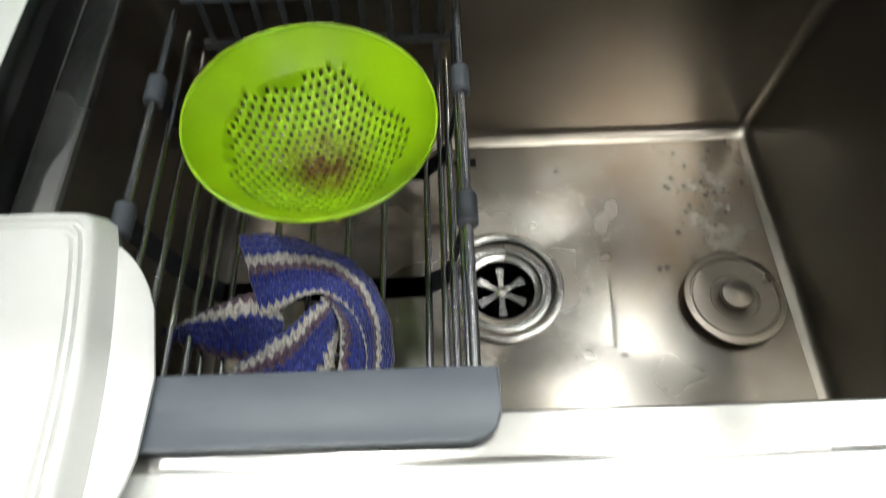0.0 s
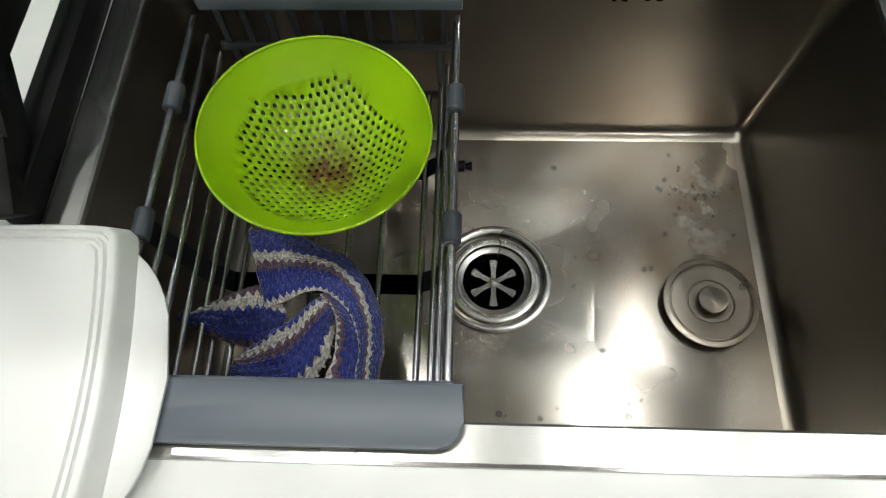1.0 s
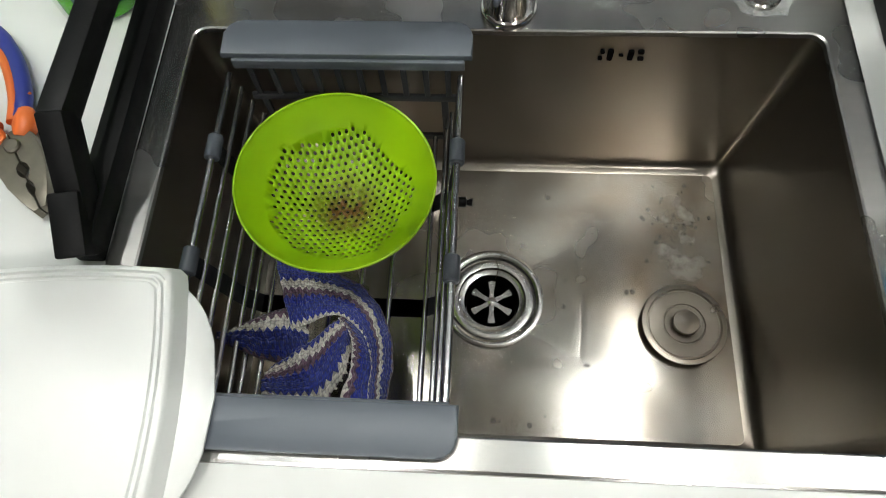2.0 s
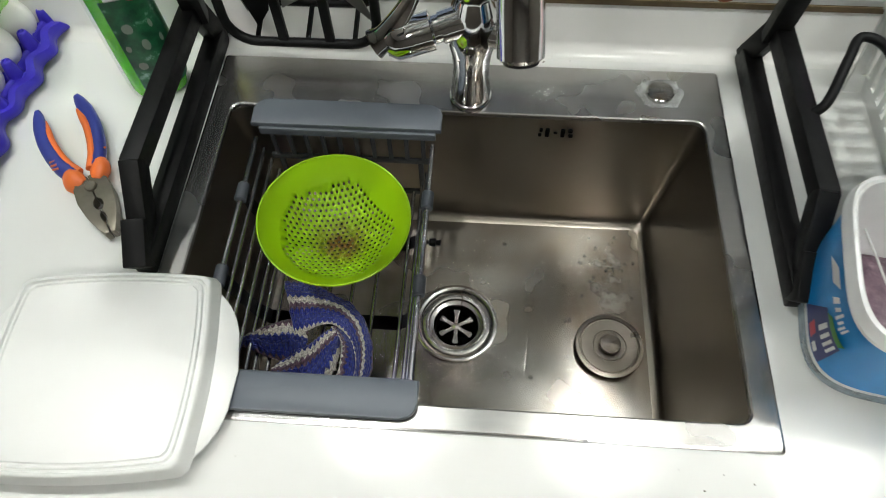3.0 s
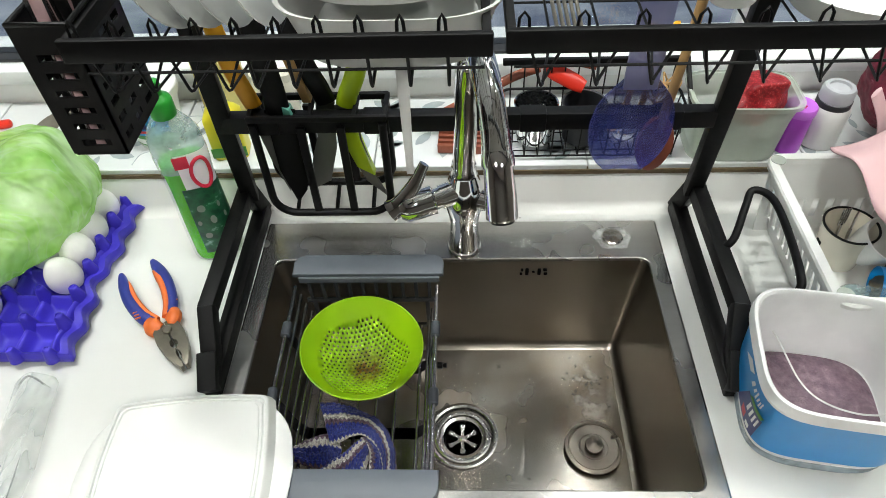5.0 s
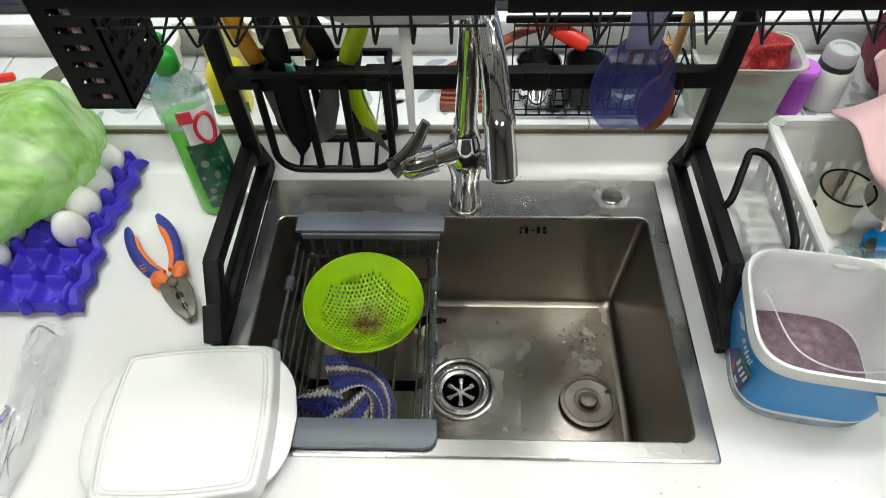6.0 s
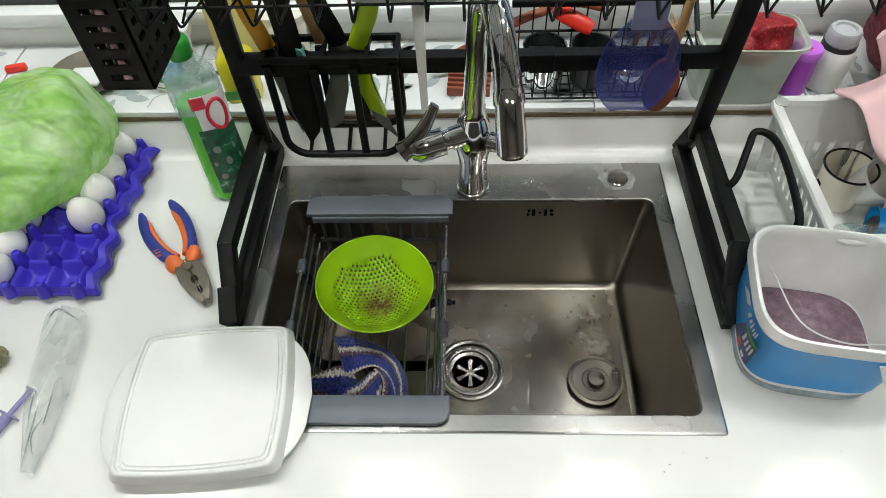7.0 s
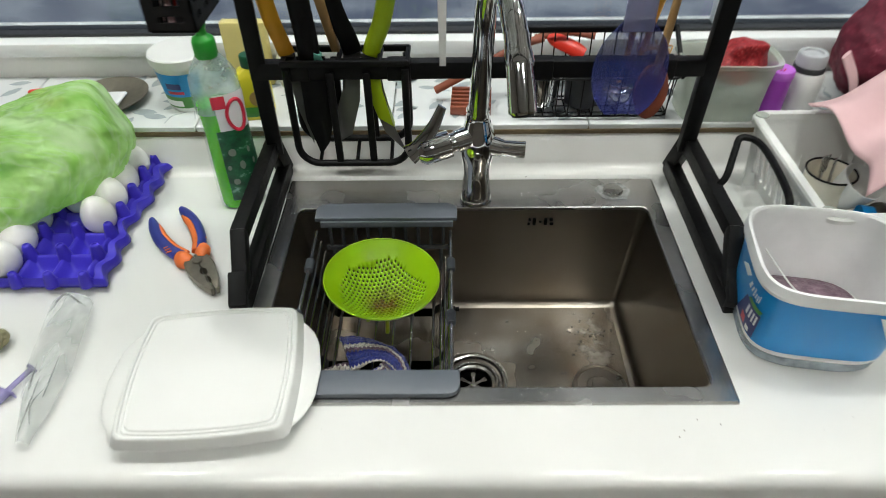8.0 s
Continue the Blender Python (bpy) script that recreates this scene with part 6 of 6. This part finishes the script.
sieve = thing("steel_ladle", (0.2260, 0.4980, LEDGE + 0.0085), "shiny steel ladle bowls lying in the wire basket", "ladle")
part("bowl", lathe([(0.0003, 0.002), (0.018, 0.006), (0.030, 0.018), (0.036, 0.036), (0.037, 0.036), (0.031, 0.016), (0.018, 0.004), (0.0003, 0.0)], 32), M_CHROME, sieve)
cup = solid("steel_cup", lathe([(0.022, 0.0), (0.026, 0.004), (0.030, 0.060), (0.031, 0.061), (0.029, 0.060), (0.024, 0.005), (0.0003, 0.004)], 32), M_CHROME, (0.1060, 0.5020, LEDGE + 0.009), "shiny steel cup in the wire basket", "cup")
solid("steel_cup", lathe([(0.022, 0.0), (0.026, 0.004), (0.030, 0.060), (0.031, 0.061), (0.029, 0.060), (0.024, 0.005), (0.0003, 0.004)], 32), M_BAND, (0.1720, 0.5020, LEDGE + 0.009), "dark steel cup in the wire basket", "cup")
spatula = thing("silicone_spatula", (0, 0, LEDGE), "orange-red silicone spatula lying across the wire basket", "spatula")
part("blade", tube(glide([(0.118, 0.545, 0.098), (0.140, 0.535, 0.092), (0.172, 0.522, 0.080)], 5), [0.004, 0.008, 0.010, 0.011, 0.012, 0.012, 0.012, 0.012, 0.012, 0.011, 0.009], 12, flat=0.4), M_RED, spatula)
tongs = thing("wooden_tongs", (0, 0, LEDGE), "red-brown wooden tongs lying across the wire basket", "tongs")
part("arm", tube(glide([(-0.055, 0.525, 0.020), (0.02, 0.530, 0.060), (0.075, 0.540, 0.086), (0.112, 0.550, 0.094)], 6), 0.0065, 10, flat=0.6), M_REDWOOD, tongs)
part("arm", tube(glide([(0.100, 0.560, 0.090), (0.150, 0.555, 0.100), (0.190, 0.545, 0.098)], 6), 0.0055, 10, flat=0.6), M_REDWOOD, tongs)
comb = thing("wooden_comb", (-0.0080, 0.5000, LEDGE + 0.012), "red-brown slatted wooden brush on the ledge", "brush", turn=-4)
for k in range(6):
    part("slat", box(-0.022, 0.040, -0.022 + k * 0.0085, -0.0165 + k * 0.0085, 0.004 * k * 0.5 - 0.010, 0.004 + 0.004 * k * 0.5, 0.001), M_REDWOOD, comb)
spoon = thing("steel_spoon", (0.2820, 0.4780, LEDGE + 0.040), "large steel spoon resting in the wire basket", "spoon")
part("bowl", loft([oval(0.024, 0.014, 0.0), oval(0.022, 0.0125, -0.004), oval(0.010, 0.006, -0.007)], True, True), M_CHROME, spoon)
part("stem", tube([(-0.022, 0, 0), (-0.075, 0.006, 0.006)], 0.0028, 8), M_CHROME, spoon)
peeler = thing("yellow_scoop", (0.2560, 0.5280, LEDGE + 0.03), "yellow plastic scoops standing in the wire basket", "scoop")
part("handle", tube(glide([(0.0, 0, 0.0), (0.004, -0.01, 0.07), (0.016, -0.02, 0.150)], 5), 0.009, 10, flat=0.4), M_YELLOW, peeler)
part("handle", tube(glide([(-0.02, 0.004, 0.0), (-0.016, -0.006, 0.08), (-0.014, -0.02, 0.150)], 5), 0.008, 10, flat=0.4), M_YELLOW, peeler)
twig = thing("wire_whisk", (0.270, 0.505, LEDGE + 0.060), "tangled copper-brown wire whisk in the wire basket", "whisk")
for k in range(9):
    a = k * 0.7
    part("loop", tube(glide([(0, 0, 0), (0.018 * math.cos(a), 0.018 * math.sin(a), 0.022), (0.026 * math.cos(a + 0.6), 0.02 * math.sin(a + 0.6), 0.040), (0.004, 0, 0.034)], 5), 0.0012, 6), M_WOOD, twig)

tubby = thing("food_container", (0.3760, 0.4900, LEDGE), "greenish translucent plastic container holding a red glittery packet", "container", turn=-2)
part("body", loft([oval(0.045, 0.034, 0.0, 5), oval(0.047, 0.036, 0.003, 5), oval(0.050, 0.039, 0.060, 5), oval(0.053, 0.042, 0.088, 5), oval(0.0555, 0.0445, 0.090, 5), oval(0.0555, 0.0445, 0.093, 5), oval(0.052, 0.041, 0.092, 5), oval(0.048, 0.037, 0.060, 5), oval(0.048, 0.036, 0.004, 5)]), M_FROSTGREEN, tubby)
part("rim", loft([oval(0.0545, 0.0435, 0.0885, 5), oval(0.0575, 0.0465, 0.0890, 5), oval(0.0575, 0.0465, 0.0945, 5), oval(0.0545, 0.0435, 0.0950, 5)], False, False), M_FROSTGREEN, tubby, "flared translucent rim")
tubby.scale.x = 1.25
packet = creased(0.040, 0.030, 0.032, 0.022, 9, 16, 26, 5)
for v in packet.verts:
    v.co += 0.003 * v.co.normalized() * (1 - 2.4 * abs(noise.noise(v.co * 40)))
solid("red_packet", packet, M_REDBAG, (0.3960, 0.4900, LEDGE + 0.0845), "crumpled red glittery plastic packet in the container", "packet", smooth=180)
tumbler = thing("purple_tumbler", (0.4580, 0.4860, LEDGE), "purple plastic tumbler with a shaker lid", "tumbler")
part("body", lathe([(0.0175, 0.0), (0.0185, 0.002), (0.0190, 0.058), (0.0195, 0.060)], 32), M_PURPLE, tumbler)
tumbler_lid = part("lid", lathe([(0.0200, 0.060), (0.0205, 0.062), (0.0205, 0.070), (0.0190, 0.072), (0.0003, 0.071)], 32), plain("light_purple_lid", srgb(190, 104, 212), 0.35), tumbler, "lighter purple lid")
for k in range(5):
    part("lid_hole", lathe([(0.0012, 0.0712), (0.0012, 0.0722), (0.0001, 0.0722)], 8), M_LABELRED, tumbler_lid).location = (0.004 * math.cos(k * 1.26), -0.004 + 0.004 * math.sin(k * 1.26), 0)
M_LID = plain("pale_grey_plastic", srgb(176, 178, 182), 0.4)
flask = thing("thermos_flask", (0.5060, 0.5000, LEDGE), "white thermos flask with a steel collar and grey top", "thermos")
part("body", lathe([(0.024, 0.0), (0.0255, 0.003), (0.0255, 0.056), (0.022, 0.064)], 36), M_WHITE, flask)
part("collar", lathe([(0.0225, 0.062), (0.0225, 0.071), (0.021, 0.072)], 36), M_BAND, flask, "dark steel collar")
part("lid", lathe([(0.0215, 0.071), (0.0215, 0.086), (0.019, 0.090), (0.014, 0.090), (0.013, 0.087), (0.0003, 0.084)], 36), M_LID, flask, "pale grey screw lid")
sackb = creased(0.088, 0.062, 0.098, 0.085, 12, 20, 10)
for v in sackb.verts:
    v.co += 0.006 * v.co.normalized() * noise.fractal(v.co * 26, 1.0, 2.1, 3)
solid("floral_bag", sackb, M_MAROON, (0.6250, 0.5250, LEDGE + 0.083), "crumpled maroon floral cloth bag on the ledge", "bag", smooth=180)
strap_line = glide([(0.535, 0.470, LEDGE + 0.100), (0.552, 0.462, LEDGE + 0.070), (0.565, 0.458, LEDGE + 0.038), (0.590, 0.460, LEDGE + 0.012)], 8)
solid("bag_sash", tube(strap_line, 0.012, 12, flat=0.3), M_PINK, (0, 0, 0), "pale printed sash hanging off the floral bag", "sash")
